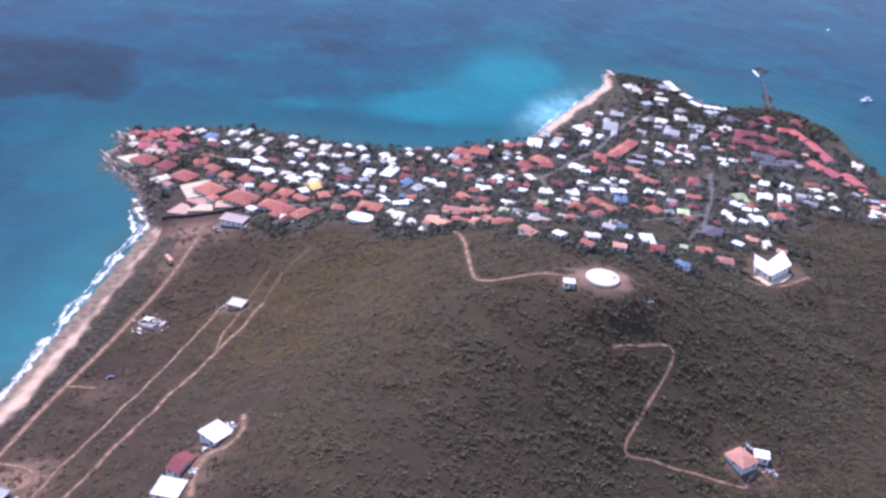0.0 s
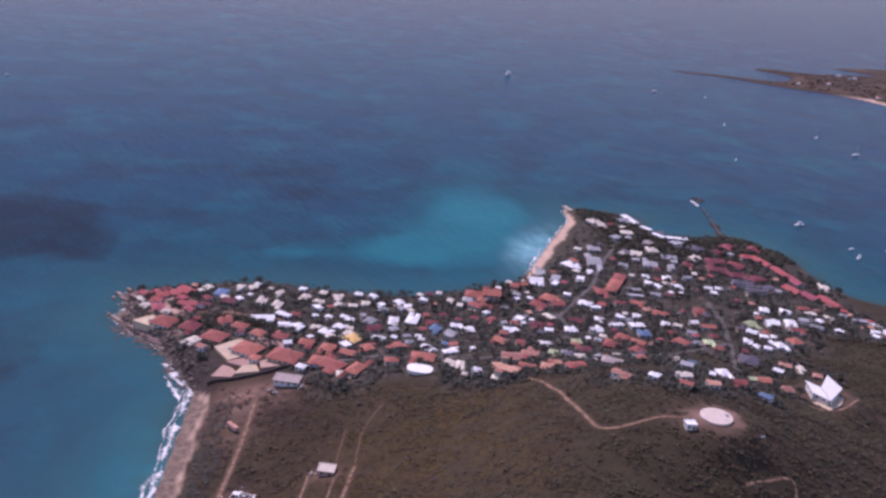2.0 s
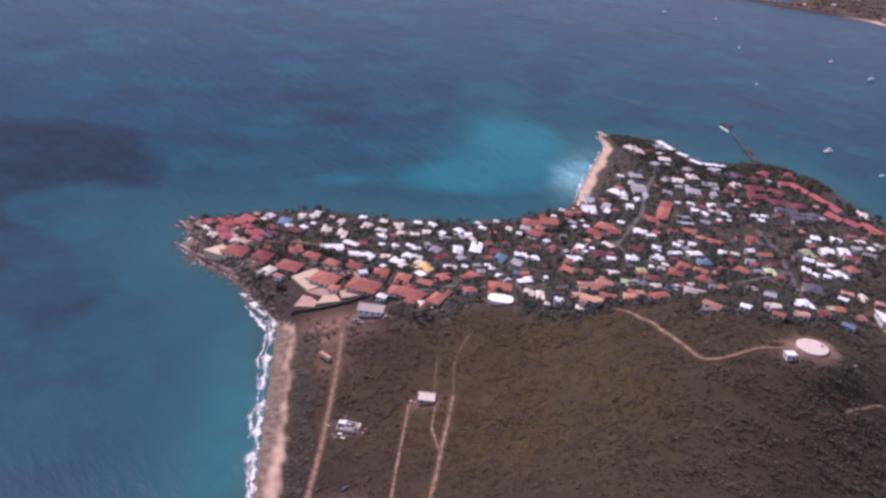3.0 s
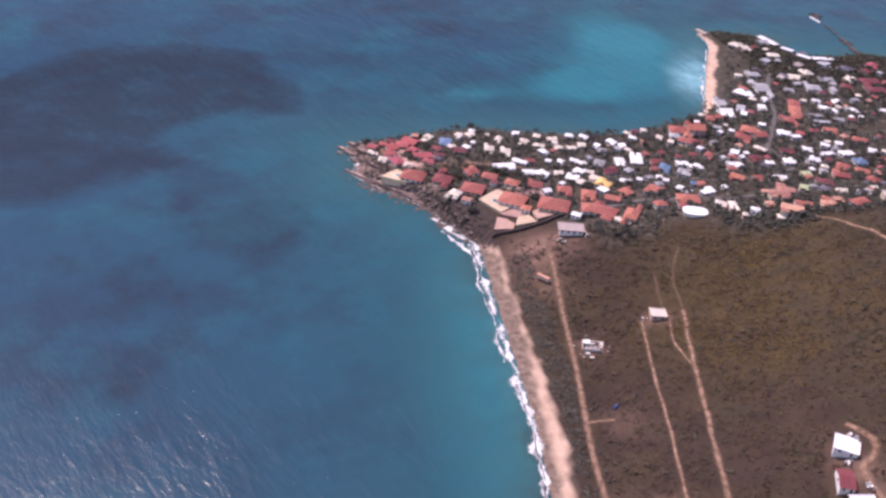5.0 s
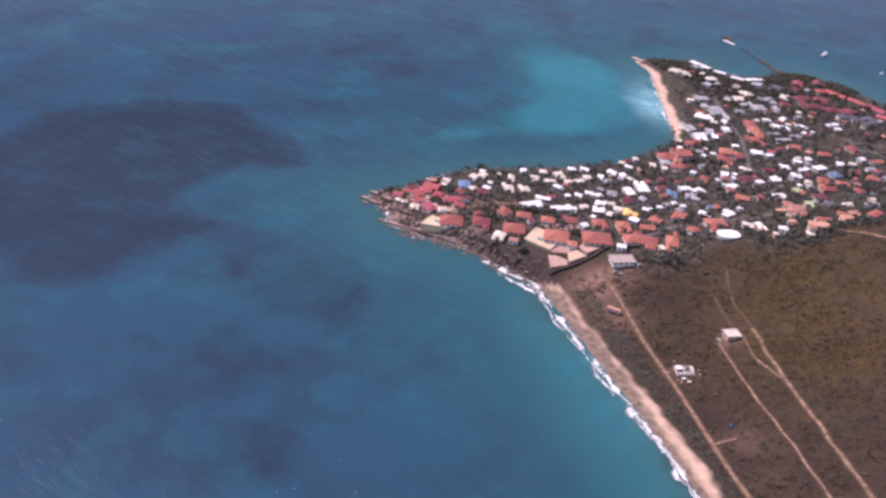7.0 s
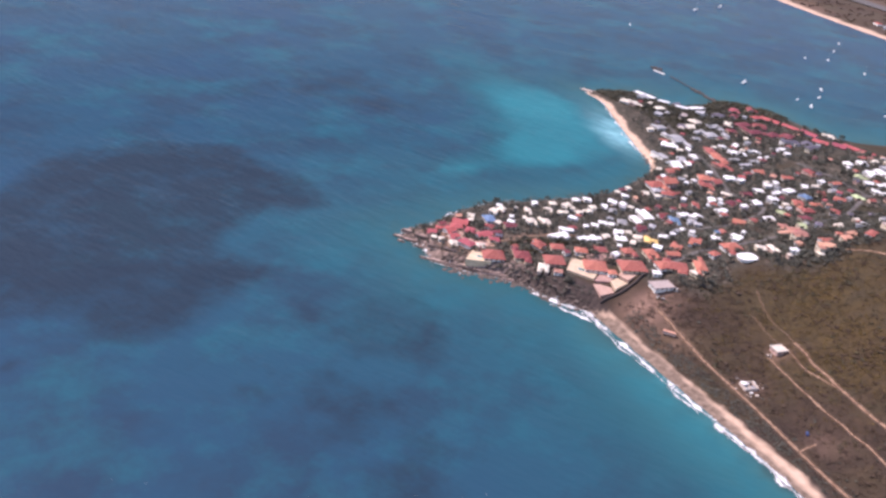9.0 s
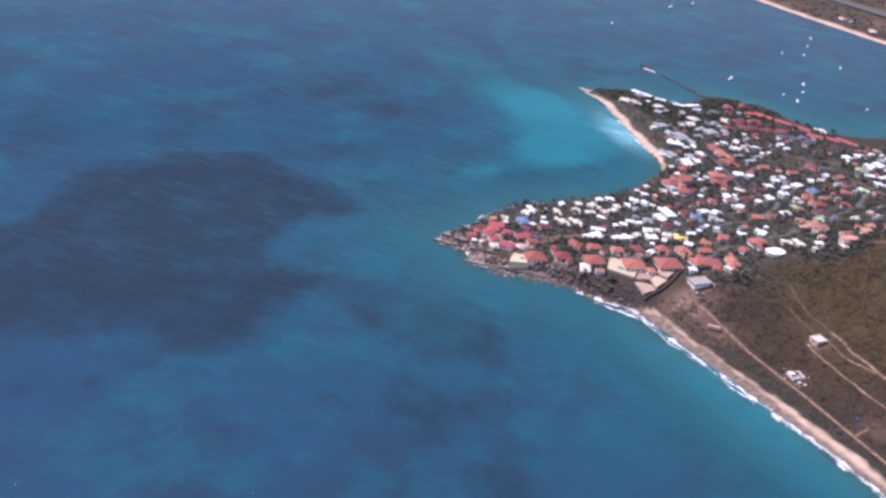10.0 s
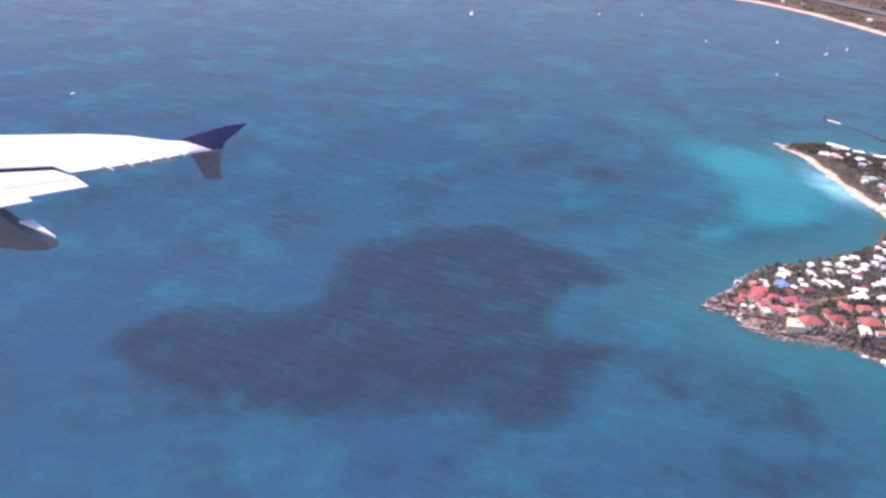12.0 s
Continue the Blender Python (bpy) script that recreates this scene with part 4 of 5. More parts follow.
def rubble_pile(x, y, spread, count, seed):
    """Loose stones, boards and bins lying beside a house."""
    r = random.Random(seed)
    pile = new("rubble_pile")
    pile.matrix_basis = pose(x, y, float(height(x, y)) - 0.25, 0, 0, r.uniform(0, 90))
    for k in range(count):
        a, q = r.uniform(0, 6.28), spread * r.random() ** 0.7
        px, py, w, d, h = q * math.cos(a), q * math.sin(a), r.uniform(0.4, 1.3), r.uniform(0.3, 0.8), r.uniform(0.5, 1.3)
        bm = block(bmesh.new(), -w, -d, 0, w, d, h)
        bmesh.ops.transform(bm, matrix=pose(px, py, 0, r.uniform(-9, 9), r.uniform(-9, 9), r.uniform(0, 180)), verts=bm.verts)
        part("debris", bm, r.choice((STUCCO[0], CONCRETE, DARK_STONE, TIMBER, ROOFS["G"])), pile)
    return tagged(pile, "pile of pale rubble and dark timber beside a cottage", "rubble")


for k, (x, y, q, n) in enumerate(((-70, 330, 3.5, 10), (-80, 317, 3.0, 9), (-81, 301, 3.0, 8), (-97, 287, 3.0, 8), (164, 351, 3.0, 7), (172, 338, 3.5, 9), (-105, 474, 2.5, 6), (-163, 309, 3.0, 7), (-108, 561, 4.0, 10), (-125, 560, 4.0, 9), (122, 409, 3.5, 6))):
    rubble_pile(x, y, q, n, 40 + k)


def water_tank(x, y, radius):
    z = float(height(x, y))
    tank = new("water_tank")
    tank.matrix_basis = pose(x, y, z - 1.6)
    ring = [(radius * math.cos(a), radius * math.sin(a)) for a in np.linspace(0, 2 * math.pi, 65)[:-1]]
    part("drum", prism(bmesh.new(), ring, 0, 2.6), CONCRETE, tank)
    wide = [(px * 1.025, py * 1.025) for px, py in ring]
    bm = prism(bmesh.new(), wide, 2.6, 2.9)
    tip = bm.verts.new((0, 0, 3.3))
    top = max(bm.faces, key=lambda f: f.calc_center_median().z)
    rim = list(top.verts)
    bm.faces.remove(top)
    for k in range(len(rim)):
        bm.faces.new((rim[k], rim[(k + 1) % len(rim)], tip))
    cover = part("cover", bm, CONCRETE, tank)
    part("hatch", block(bmesh.new(), radius * 0.6, -0.8, 2.9, radius * 0.6 + 1.4, 0.8, 3.6), METAL, cover, "small metal hatch")
    return tagged(tank, "round pale pinkish concrete water tank on the hilltop", "water tank")


water_tank(98, 416, 8.3)


def angled_villa(x, y):
    """The villa with two white roofs that meet at an angle."""
    z = float(height(x, y))
    villa = new("villa")
    villa.matrix_basis = pose(x, y, z - 1.5)
    for outline, lift in (([(-9, 10), (-13, -6), (-7, -17), (-3.6, 0.4)], 0.0), ([(-6.8, -17), (10, -2), (10, 16), (-3.4, 0.5)], 0.4)):
        mid = np.mean(outline, axis=0)
        inner = [tuple(mid + 0.86 * (np.array(p) - mid)) for p in outline]
        wall = part("wall", prism(bmesh.new(), inner, 0, 6.4 + lift), STUCCO[0], villa)
        part("roof", prism(bmesh.new(), outline, 6.4 + lift, 6.75 + lift), ROOFS["W"], villa)
        for a, b in zip(inner, inner[1:] + inner[:1]):
            way = np.array(b) - np.array(a)
            out = np.array((way[1], -way[0])) / np.linalg.norm(way) * 0.03
            out *= np.sign(np.dot(out, np.array(a) - mid))
            for t in (0.28, 0.72):
                at = np.array(a) + way * t + out
                opening(WINDOW_MESH, "window", wall, at[0], at[1], 4.2, math.degrees(math.atan2(way[1], way[0])))
    part("terrace", prism(bmesh.new(), [(-15, -11), (-9, -21), (3, -14), (10, -6), (8, -4)], 0, 2.4), PAVING, villa, "pale paved terrace")
    return tagged(villa, "large white villa with two flat roofs at an angle", "villa")


angled_villa(218, 500)


def oval_hall(x, y, w, d):
    z = float(height(x, y))
    hall = new("pavilion")
    hall.matrix_basis = pose(x, y, z - 1.0, 0, 0, -18)
    ring = [(w / 2 * math.copysign(abs(math.cos(a)) ** 0.7, math.cos(a)), d / 2 * math.copysign(abs(math.sin(a)) ** 0.7, math.sin(a))) for a in np.linspace(0, 2 * math.pi, 41)[:-1]]
    part("wall", prism(bmesh.new(), [(a * 0.9, b * 0.9) for a, b in ring], 0, 2.5), STUCCO[0], hall)
    part("roof", prism(bmesh.new(), ring, 2.5, 2.9), ROOFS["W"], hall)
    return tagged(hall, "white pavilion with a rounded flat roof", "pavilion")


oval_hall(-33, 559, 17, 12)


# the resort on its terraces above the rocks
def terrace(outline, top, depth, material, label):
    cx, cy = np.mean(outline, axis=0)
    ob = new("terrace")
    ob.matrix_basis = pose(cx, cy, top)
    part("slab", prism(bmesh.new(), [(x - cx, y - cy) for x, y in outline], -depth, 0), material, ob)
    return tagged(ob, label, "terrace")


def deck(outline, lift, material, label):
    edge = curve_through(outline, 3.0, True)
    return terrace(outline, float(np.percentile(height(edge[:, 0], edge[:, 1]), 70)) + lift, 12, material, label)


pool_deck = deck([(-166, 622), (-148, 636), (-140, 622), (-146, 608), (-156, 602)], 0.5, PAVING, "cream paved pool terrace of the resort")
point_deck = deck([(-226, 672), (-212, 682), (-204, 672), (-210, 660)], 0.6, PAVING, "cream paved pool terrace on the point")
deck([(-166, 583), (-153, 582), (-147, 592), (-159, 599)], 0.2, PINK_PAVING, "pink paved lower terrace of the resort")
deck([(-151, 583), (-135, 586), (-137, 596), (-146, 594)], 0.8, PAVING, "cream stepped terrace below the red roofs")
deck([(-134, 587), (-120, 591), (-126, 602), (-135, 597)], 0.6, PINK_PAVING, "pink paved terrace beside the large red roof")
deck([(-157, 600), (-147, 594), (-137, 598), (-146, 606)], 0.6, PINK_PAVING, "pink paved steps under the red roofs")
deck([(-136, 634), (-112, 622), (-108, 612), (-126, 618), (-138, 624)], 0.3, PINK_PAVING, "pink paved yard behind the red roofs")
for x, y, w, d, turn in ((-143, 615, 18, 15, -35), (-118, 600, 21, 15, -28), (-138, 601, 7, 6, -30), (-166, 637, 16, 13, -30), (-203, 667, 17, 14, -30), (-95, 587, 15, 11, -20)):
    house(x, y, w, d, turn, "R", dice, "resort_house", 1, "hip")
house(-117, 569, 17, 9, -16, "K", dice, "depot", 1, "flat")
for x, y, w, d, tone in ((214, 938, 12, 8, "C"), (249, 948, 13, 8, "G"), (238, 910, 10, 8, "G"), (218, 851, 12, 9, "S"), (258, 838, 16, 11, "G"), (277, 915, 12, 8, "S"), (283, 881, 14, 9, "G"), (298, 865, 13, 9, "S"), (317, 856, 13, 9, "D"), (335, 872, 14, 9, "P"), (360, 866, 12, 8, "D"), (222, 893, 11, 8, "G"), (252, 880, 11, 8, "K")):
    house(x, y, w, d, dice.gauss(20, 15), tone, dice, "house", 1)
for x, y in ((167, 748), (176, 764), (186, 781)):
    house(x, y, 17, 8.5, 60, "R", dice, "resort_house", 1, "hip")


def swimming_pool(x, y, z, w, d, turn):
    pool = new("swimming_pool")
    pool.matrix_basis = pose(x, y, z, 0, 0, turn)
    part("rim", block(bmesh.new(), -w / 2 - 0.6, -d / 2 - 0.6, -0.1, w / 2 + 0.6, d / 2 + 0.6, 0.12), CONCRETE, pool)
    part("pool_water", block(bmesh.new(), -w / 2, -d / 2, 0.0, w / 2, d / 2, 0.16), POOL, pool, "still turquoise pool water")
    return tagged(pool, "small turquoise swimming pool on a paved terrace", "pool")


swimming_pool(-154.5, 617.5, pool_deck.matrix_basis.translation.z, 5.5, 3.4, -60)
swimming_pool(-213, 671, point_deck.matrix_basis.translation.z, 4.5, 2.8, -50)


def ground_wall(line, high, thick):
    line = curve_through(line, 4.0)
    way = np.gradient(line, axis=0)
    way /= np.linalg.norm(way, axis=1)[:, None]
    side = np.stack([way[:, 1], -way[:, 0]], 1) * thick / 2
    a, b = line - side, line + side
    z = height(line[:, 0], line[:, 1])
    n = len(line)
    verts = np.concatenate([np.column_stack([p, z + q]) for p, q in ((a, -1.0), (b, -1.0), (b, high), (a, high))])
    quads = [(r * n + k, ((r + 1) % 4) * n + k, ((r + 1) % 4) * n + k + 1, r * n + k + 1) for r in range(4) for k in range(n - 1)]
    quads += [(0, n, 2 * n, 3 * n), (n - 1, 4 * n - 1, 3 * n - 1, 2 * n - 1)]
    ob = new("boundary_wall", mesh_of("boundary_wall", verts, quads, DARK_STONE))
    return tagged(ob, "dark stone boundary wall below the resort", "wall", kind="structure")


ground_wall([(-168, 580), (-152, 579.5), (-133, 583), (-119, 587.5), (-111, 586), (-97, 580), (-84, 573)], 1.8, 1.2)


def lorry(x, y, turn):
    truck = new("trailer")
    truck.matrix_basis = pose(x, y, float(height(x, y)) + 0.1, 0, 0, turn)
    part("body", block(bmesh.new(), -4.5, -1.2, 0.9, 4.5, 1.2, 3.2), STUCCO[2], truck)
    part("roof", block(bmesh.new(), -4.6, -1.3, 3.2, 4.6, 1.3, 3.35), ROOFS["O"], truck)
    for wx in (-3.4, -2.2, 3.0):
        for wy in (-1.0, 1.0):
            ring = [(0.45 * math.cos(a), 0.45 * math.sin(a)) for a in np.linspace(0, 2 * math.pi, 17)[:-1]]
            bm = prism(bmesh.new(), ring, -0.15, 0.15)
            bmesh.ops.transform(bm, matrix=pose(wx, wy, 0.45, 90, 0, 0), verts=bm.verts)
            part("wheel", bm, DARK_STONE, truck)
    return tagged(truck, "long faded red trailer parked beside the dirt track", "trailer")


lorry(-150, 527, -55)


def car(x, y, turn, paint):
    auto = new("car")
    auto.matrix_basis = pose(x, y, float(height(x, y)) + 0.05, 0, 0, turn)
    part("body", prism(bmesh.new(), [(-2.1, -0.8), (1.9, -0.8), (2.15, -0.5), (2.15, 0.5), (1.9, 0.8), (-2.1, 0.8)], 0.3, 0.95), paint, auto)
    bm = prism(bmesh.new(), [(-1.3, -0.7), (0.7, -0.7), (0.7, 0.7), (-1.3, 0.7)], 0.95, 1.5)
    for v in bm.verts:
        if v.co.z > 1.2:
            v.co.x, v.co.y = v.co.x * 0.8, v.co.y * 0.85
    cabin = part("cabin", bm, paint, auto)
    part("windscreen", block(bmesh.new(), 0.66, -0.55, 1.0, 0.72, 0.55, 1.35), GLAZING, cabin, "dark windscreen")
    for wx in (-1.3, 1.3):
        for wy in (-0.75, 0.75):
            bm = prism(bmesh.new(), [(0.32 * math.cos(a), 0.32 * math.sin(a)) for a in np.linspace(0, 2 * math.pi, 13)[:-1]], -0.1, 0.1)
            bmesh.ops.transform(bm, matrix=pose(wx, wy, 0.32, 90, 0, 0), verts=bm.verts)
            part("wheel", bm, DARK_STONE, auto)
    return tagged(auto, "small blue car parked in dry scrub", "car")


car(-150.5, 407, 40, plain("blue_car_paint", (0.04, 0.06, 0.15), (0.06, 0.08, 0.20), 0.35, 1.0, spread=0.0))


# ---- vegetation ----
def clump_sphere():
    t = (1 + 5 ** 0.5) / 2
    v = np.array([(-1, t, 0), (1, t, 0), (-1, -t, 0), (1, -t, 0), (0, -1, t), (0, 1, t), (0, -1, -t), (0, 1, -t), (t, 0, -1), (t, 0, 1), (-t, 0, -1), (-t, 0, 1)], float)
    f = np.array([(0, 11, 5), (0, 5, 1), (0, 1, 7), (0, 7, 10), (0, 10, 11), (1, 5, 9), (5, 11, 4), (11, 10, 2), (10, 7, 6), (7, 1, 8),
                  (3, 9, 4), (3, 4, 2), (3, 2, 6), (3, 6, 8), (3, 8, 9), (4, 9, 5), (2, 4, 11), (6, 2, 10), (8, 6, 7), (9, 8, 1)])
    return v / np.linalg.norm(v[0]), f


BALL_V, BALL_F = clump_sphere()


def clumps(places, sizes, squash, r):
    """Many small uneven tufts as one lot of vertices and faces."""
    n = len(places)
    v = BALL_V[None] * (1 + r.uniform(-0.38, 0.38, (n, 12, 1)))
    a = r.uniform(0, 6.28, n)
    c, s = np.cos(a)[:, None], np.sin(a)[:, None]
    v = np.stack([v[..., 0] * c - v[..., 1] * s, v[..., 0] * s + v[..., 1] * c, v[..., 2] * squash], -1) * np.asarray(sizes)[:, None, None] + np.asarray(places)[:, None]
    return v.reshape(-1, 3), (BALL_F[None] + 12 * np.arange(n)[:, None, None]).reshape(-1, 3)


def tufts(places, sizes, squash, r, n=10, leaf=0.75, flat=0.6):
    """Tufts of n loose leaf sprays round each place."""
    places, sizes = np.asarray(places, float), np.asarray(sizes, float)
    m = len(places)
    way = r.normal(0, 1, (m, n, 3))
    way /= np.linalg.norm(way, axis=2, keepdims=True)
    way[..., 2] = np.abs(way[..., 2]) * 1.2 - 0.2
    mid = way * r.uniform(0.45, 1.0, (m, n, 1)) * (1, 1, squash)
    spray = r.normal(0, 0.5, (m, n, 3, 3)) * leaf * (1, 1, flat)
    v = (mid[:, :, None] + spray) * sizes[:, None, None, None] + places[:, None, None]
    return v.reshape(-1, 3), np.arange(m * n * 3).reshape(-1, 3)


def tree_kind(seed):
    r = np.random.RandomState(seed)
    tree = new("tree")
    bm = bmesh.new()
    high = 3.0 + r.rand()
    def limb(p, q, r0, r1):
        p, q = Vector(p), Vector(q)
        turn = (q - p).to_track_quat("Z", "Y").to_matrix()
        rings = [[bm.verts.new(o + turn @ Vector((rad * math.cos(a), rad * math.sin(a), 0))) for a in np.linspace(0, 5.24, 6)] for o, rad in ((p, r0), (q, r1))]
        for k in range(6):
            bm.faces.new((rings[0][k], rings[0][(k + 1) % 6], rings[1][(k + 1) % 6], rings[1][k]))
        bm.faces.new(rings[1]), bm.faces.new(rings[0][::-1])
    limb((0, 0, -0.6), (0.2, 0.1, high), 0.26, 0.17)
    ends = []
    for k in range(5):
        a = k * 1.256 + r.rand()
        e = (0.2 + 2.1 * math.cos(a), 0.1 + 2.1 * math.sin(a), high + 0.8 + 1.4 * r.rand())
        limb((0.2, 0.1, high - 0.5), e, 0.13, 0.05)
        ends.append(e)
    part("trunk", bm, BARK, tree)
    spots = []
    for e in ends + [(0.2, 0.1, high + 2.2)]:
        for k in range(9):
            spots.append(np.array(e) + r.normal(0, 0.75, 3) * (1, 1, 0.6))
    v, f = tufts(np.array(spots), r.uniform(0.6, 1.1, len(spots)), 0.75, r, 16, 0.7)
    crown = new("crown", mesh_of("crown", v, f, LEAVES))
    crown.parent = tree
    return tagged(tree, "low broad tree with a dark green crown", "tree", "trees between the houses")


def scatter(n, box, r):
    return r.uniform(box[0], box[1], n), r.uniform(box[2], box[3], n)


RS = np.random.RandomState(7)


def free_ground(x, y, margin):
    ok = (house_gap(x, y) > margin) & (road_gap(x, y) > margin * 0.6)
    for cx, cy, q in TERRACES:
        ok &= np.hypot(x - cx, y - cy) > q
    return ok


tx, ty = scatter(5200, (-235, 420, 480, 985), RS)
td = inland(tx, ty, SHORE)
ok = (td > 11) & (house_gap(tx, ty) < 13) & free_ground(tx, ty, 1.6) & ~((np.exp(-((tx - 150) ** 2 + (ty - 880) ** 2) / (2 * 75.0 ** 2)) > 0.5) & (td < 20))
tx, ty = tx[ok], ty[ok]
kinds = [tree_kind(s) for s in range(5)]
spots = []
for x, y in zip(tx, ty):
    if all((x - a) ** 2 + (y - b) ** 2 > 42 for a, b in spots):
        spots.append((x, y))
random.Random(4).shuffle(spots)
spots = spots[:295]
for k, (x, y) in enumerate(spots):
    q = RS.uniform(0.55, 1.05)
    m = pose(x, y, float(height(x, y)), 0, 0, RS.uniform(0, 360)) @ Matrix.Diagonal((q, q, q * RS.uniform(0.8, 1.1), 1))
    if k < len(kinds):
        kinds[k].matrix_basis = m
    else:
        t = copy_thing(kinds[k % len(kinds)], pose(x, y, 0))
        t.matrix_basis = m


def growth(name, n, box, keep, low, high, squash, material, label, category, sprays=10, flat=0.6, lift=0.25):
    x, y = scatter(n, box, RS)
    d = inland(x, y, SHORE)
    ok = keep(x, y, d)
    x, y = x[ok], y[ok]
    size = low + (high - low) * RS.rand(len(x)) ** 2
    v, f = tufts(np.column_stack([x, y, height(x, y) + lift * (1 if lift < 1 else RS.uniform(0.5, 1.0, len(x))) + size * squash * 0.25]), size, squash, RS, sprays, 0.75, flat)
    ob = new(name, mesh_of(name, v, f, material))
    return tagged(ob, label, category, kind="stuff")


def on_slope(x, y, d):
    thin = ripple(x, y, 60, 12) + 0.6 * ripple(x, y, 22, 13)
    return (d > 19 + 3 * ripple(x, y, 9, 14)) & (house_gap(x, y) > np.where((y < 560) & (x > -10), 1.8, 9)) & free_ground(x, y, 0.6) & (RS.rand(len(x)) < 0.62 + 0.4 * thin) & (y < 640)


def on_bushy(x, y, d):
    return on_slope(x, y, d) & (0.9 * ripple(x, y, 70, 17) + 0.6 * ripple(x, y, 24, 27) + (x - 10) / 220 > RS.rand(len(x)) * 1.3 - 0.35)


def in_gardens(x, y, d):
    return ((y < 835) | (RS.rand(len(x)) < 0.35)) & (d > 4) & ((house_gap(x, y) < 15) | (y - 0.2 * x > 765)) & free_ground(x, y, 0.4) & (y > 470) & ~((np.exp(-((x - 150) ** 2 + (y - 880) ** 2) / (2 * 75.0 ** 2)) > 0.45) & (d < 18))


growth("scrub", 100000, (-215, 430, 215, 640), lambda x, y, d: on_slope(x, y, d) & (RS.rand(len(x)) > np.maximum(lushness(x, y), 0.5 * goldness(x, y))), 0.5, 1.5, 0.22, SCRUB, "dense dry brown scrub on the hillside", "scrub", 6, 0.22)
growth("scrub", 90000, (-215, 430, 215, 640), lambda x, y, d: on_slope(x, y, d) & (RS.rand(len(x)) < np.maximum(lushness(x, y), 0.3 * goldness(x, y))), 0.6, 1.8, 0.26, OLIVE, "dense olive green scrub on the hillside", "scrub", 6, 0.25)
growth("scrub", 90000, (-150, 60, 270, 560), lambda x, y, d: on_slope(x, y, d) & (RS.rand(len(x)) < 0.6 * goldness(x, y) * (1 - lushness(x, y))), 0.5, 1.6, 0.24, GOLDEN, "dense golden-brown dry scrub on the hillside", "scrub", 6, 0.22)
growth("bushes", 34000, (-205, 430, 215, 640), on_bushy, 0.9, 2.3, 0.18, OLIVE, "dense olive green bushes on the hillside", "bushes", 16, 0.25)
growth("bushes", 26000, (-205, 430, 215, 640), on_bushy, 0.9, 2.3, 0.18, GREY_LEAVES, "dense grey-green bushes on the hillside", "bushes", 14, 0.25)
growth("bushes", 15000, (-205, 430, 215, 640), on_slope, 1.0, 2.6, 0.2, SCRUB, "low brown bushes on the hillside", "bushes", 14, 0.22)
growth("bushes", 260, (-205, -120, 215, 600), on_slope, 0.9, 1.9, 0.6, GREENS, "scattered dark bushes beside the beach tracks", "bushes", 12)
growth("bushes", 900, (-225, -140, 585, 700), lambda x, y, d: (d > 4) & (d < 30) & free_ground(x, y, 0.3), 0.7, 1.8, 0.4, GREENS, "dark low bushes on the rocky bank", "bushes", 12, 0.35)
growth("bushes", 11000, (-225, -140, 200, 560), lambda x, y, d: (d > 15.5 + 2 * ripple(x, y, 12, 44)) & (d < 29) & free_ground(x, y, 0.3), 0.7, 1.7, 0.3, GREENS, "dark green bushes behind the beach", "bushes", 10, 0.22)
growth("bushes", 2400, (205, 395, 830, 990), lambda x, y, d: (d > 5) & free_ground(x, y, 0.5), 1.6, 3.4, 0.7, GREY_LEAVES, "grey-green trees and shrubs on the spit", "shrubs", 26, 0.4)
growth("bushes", 130, (-206, -186, 692, 712), lambda x, y, d: (np.hypot(x + 196, y - 702) < 8) & (house_gap(x, y) > -3), 1.2, 2.4, 0.9, GREENS, "dark round garden mound among crimson roofs", "shrubs", 16)
growth("bushes", 420, (-178, -112, 655, 680), lambda x, y, d: (house_gap(x, y) > 0.5) & (road_gap(x, y) > 1), 1.0, 2.2, 0.6, OLIVE, "dark olive bushes on the bank above the red roofs", "shrubs", 14)
growth("bushes", 7000, (-20, 190, 440, 560), lambda x, y, d: (house_gap(x, y) > 0.8) & (house_gap(x, y) < 9 + 4 * ripple(x, y, 12, 61)) & free_ground(x, y, 0.4), 1.0, 2.4, 0.55, GREENS, "dark green garden bushes along the edge of the village", "bushes", 16)
growth("tree_crowns", 15000, (-235, 430, 500, 990), lambda x, y, d: in_gardens(x, y, d) & (house_gap(x, y) > 1.0) & (ripple(x, y, 70, 91) + 0.5 * ripple(x, y, 26, 92) > RS.rand(len(x)) * 1.3 - 0.75), 1.1, 2.6, 0.8, LEAVES, "dense dark green tree crowns between the houses", "trees", 22, 0.5, 3.0)
growth("hedge", 23000, (-235, 430, 470, 990), in_gardens, 1.0, 2.8, 0.75, GREENS, "dark green garden shrubs between the houses", "shrubs")


def rocks(n, x0, y0, x1, y1, low, high, spread, label, material=ROCK):
    r = np.random.RandomState(n)
    line = curve_through(SHORE[shore_index(x0, y0):shore_index(x1, y1)], 2.0)
    at = line[r.randint(0, len(line), n)] + r.normal(0, spread, (n, 2))
    size = low + (high - low) * r.rand(n) ** 2
    v, f = clumps(np.column_stack([at, np.maximum(height(at[:, 0], at[:, 1]), -0.3) + size * 0.05]), size, 0.35, r)
    return tagged(new("rocks", mesh_of("rocks", v, f, material)), label, "rocks", kind="stuff")


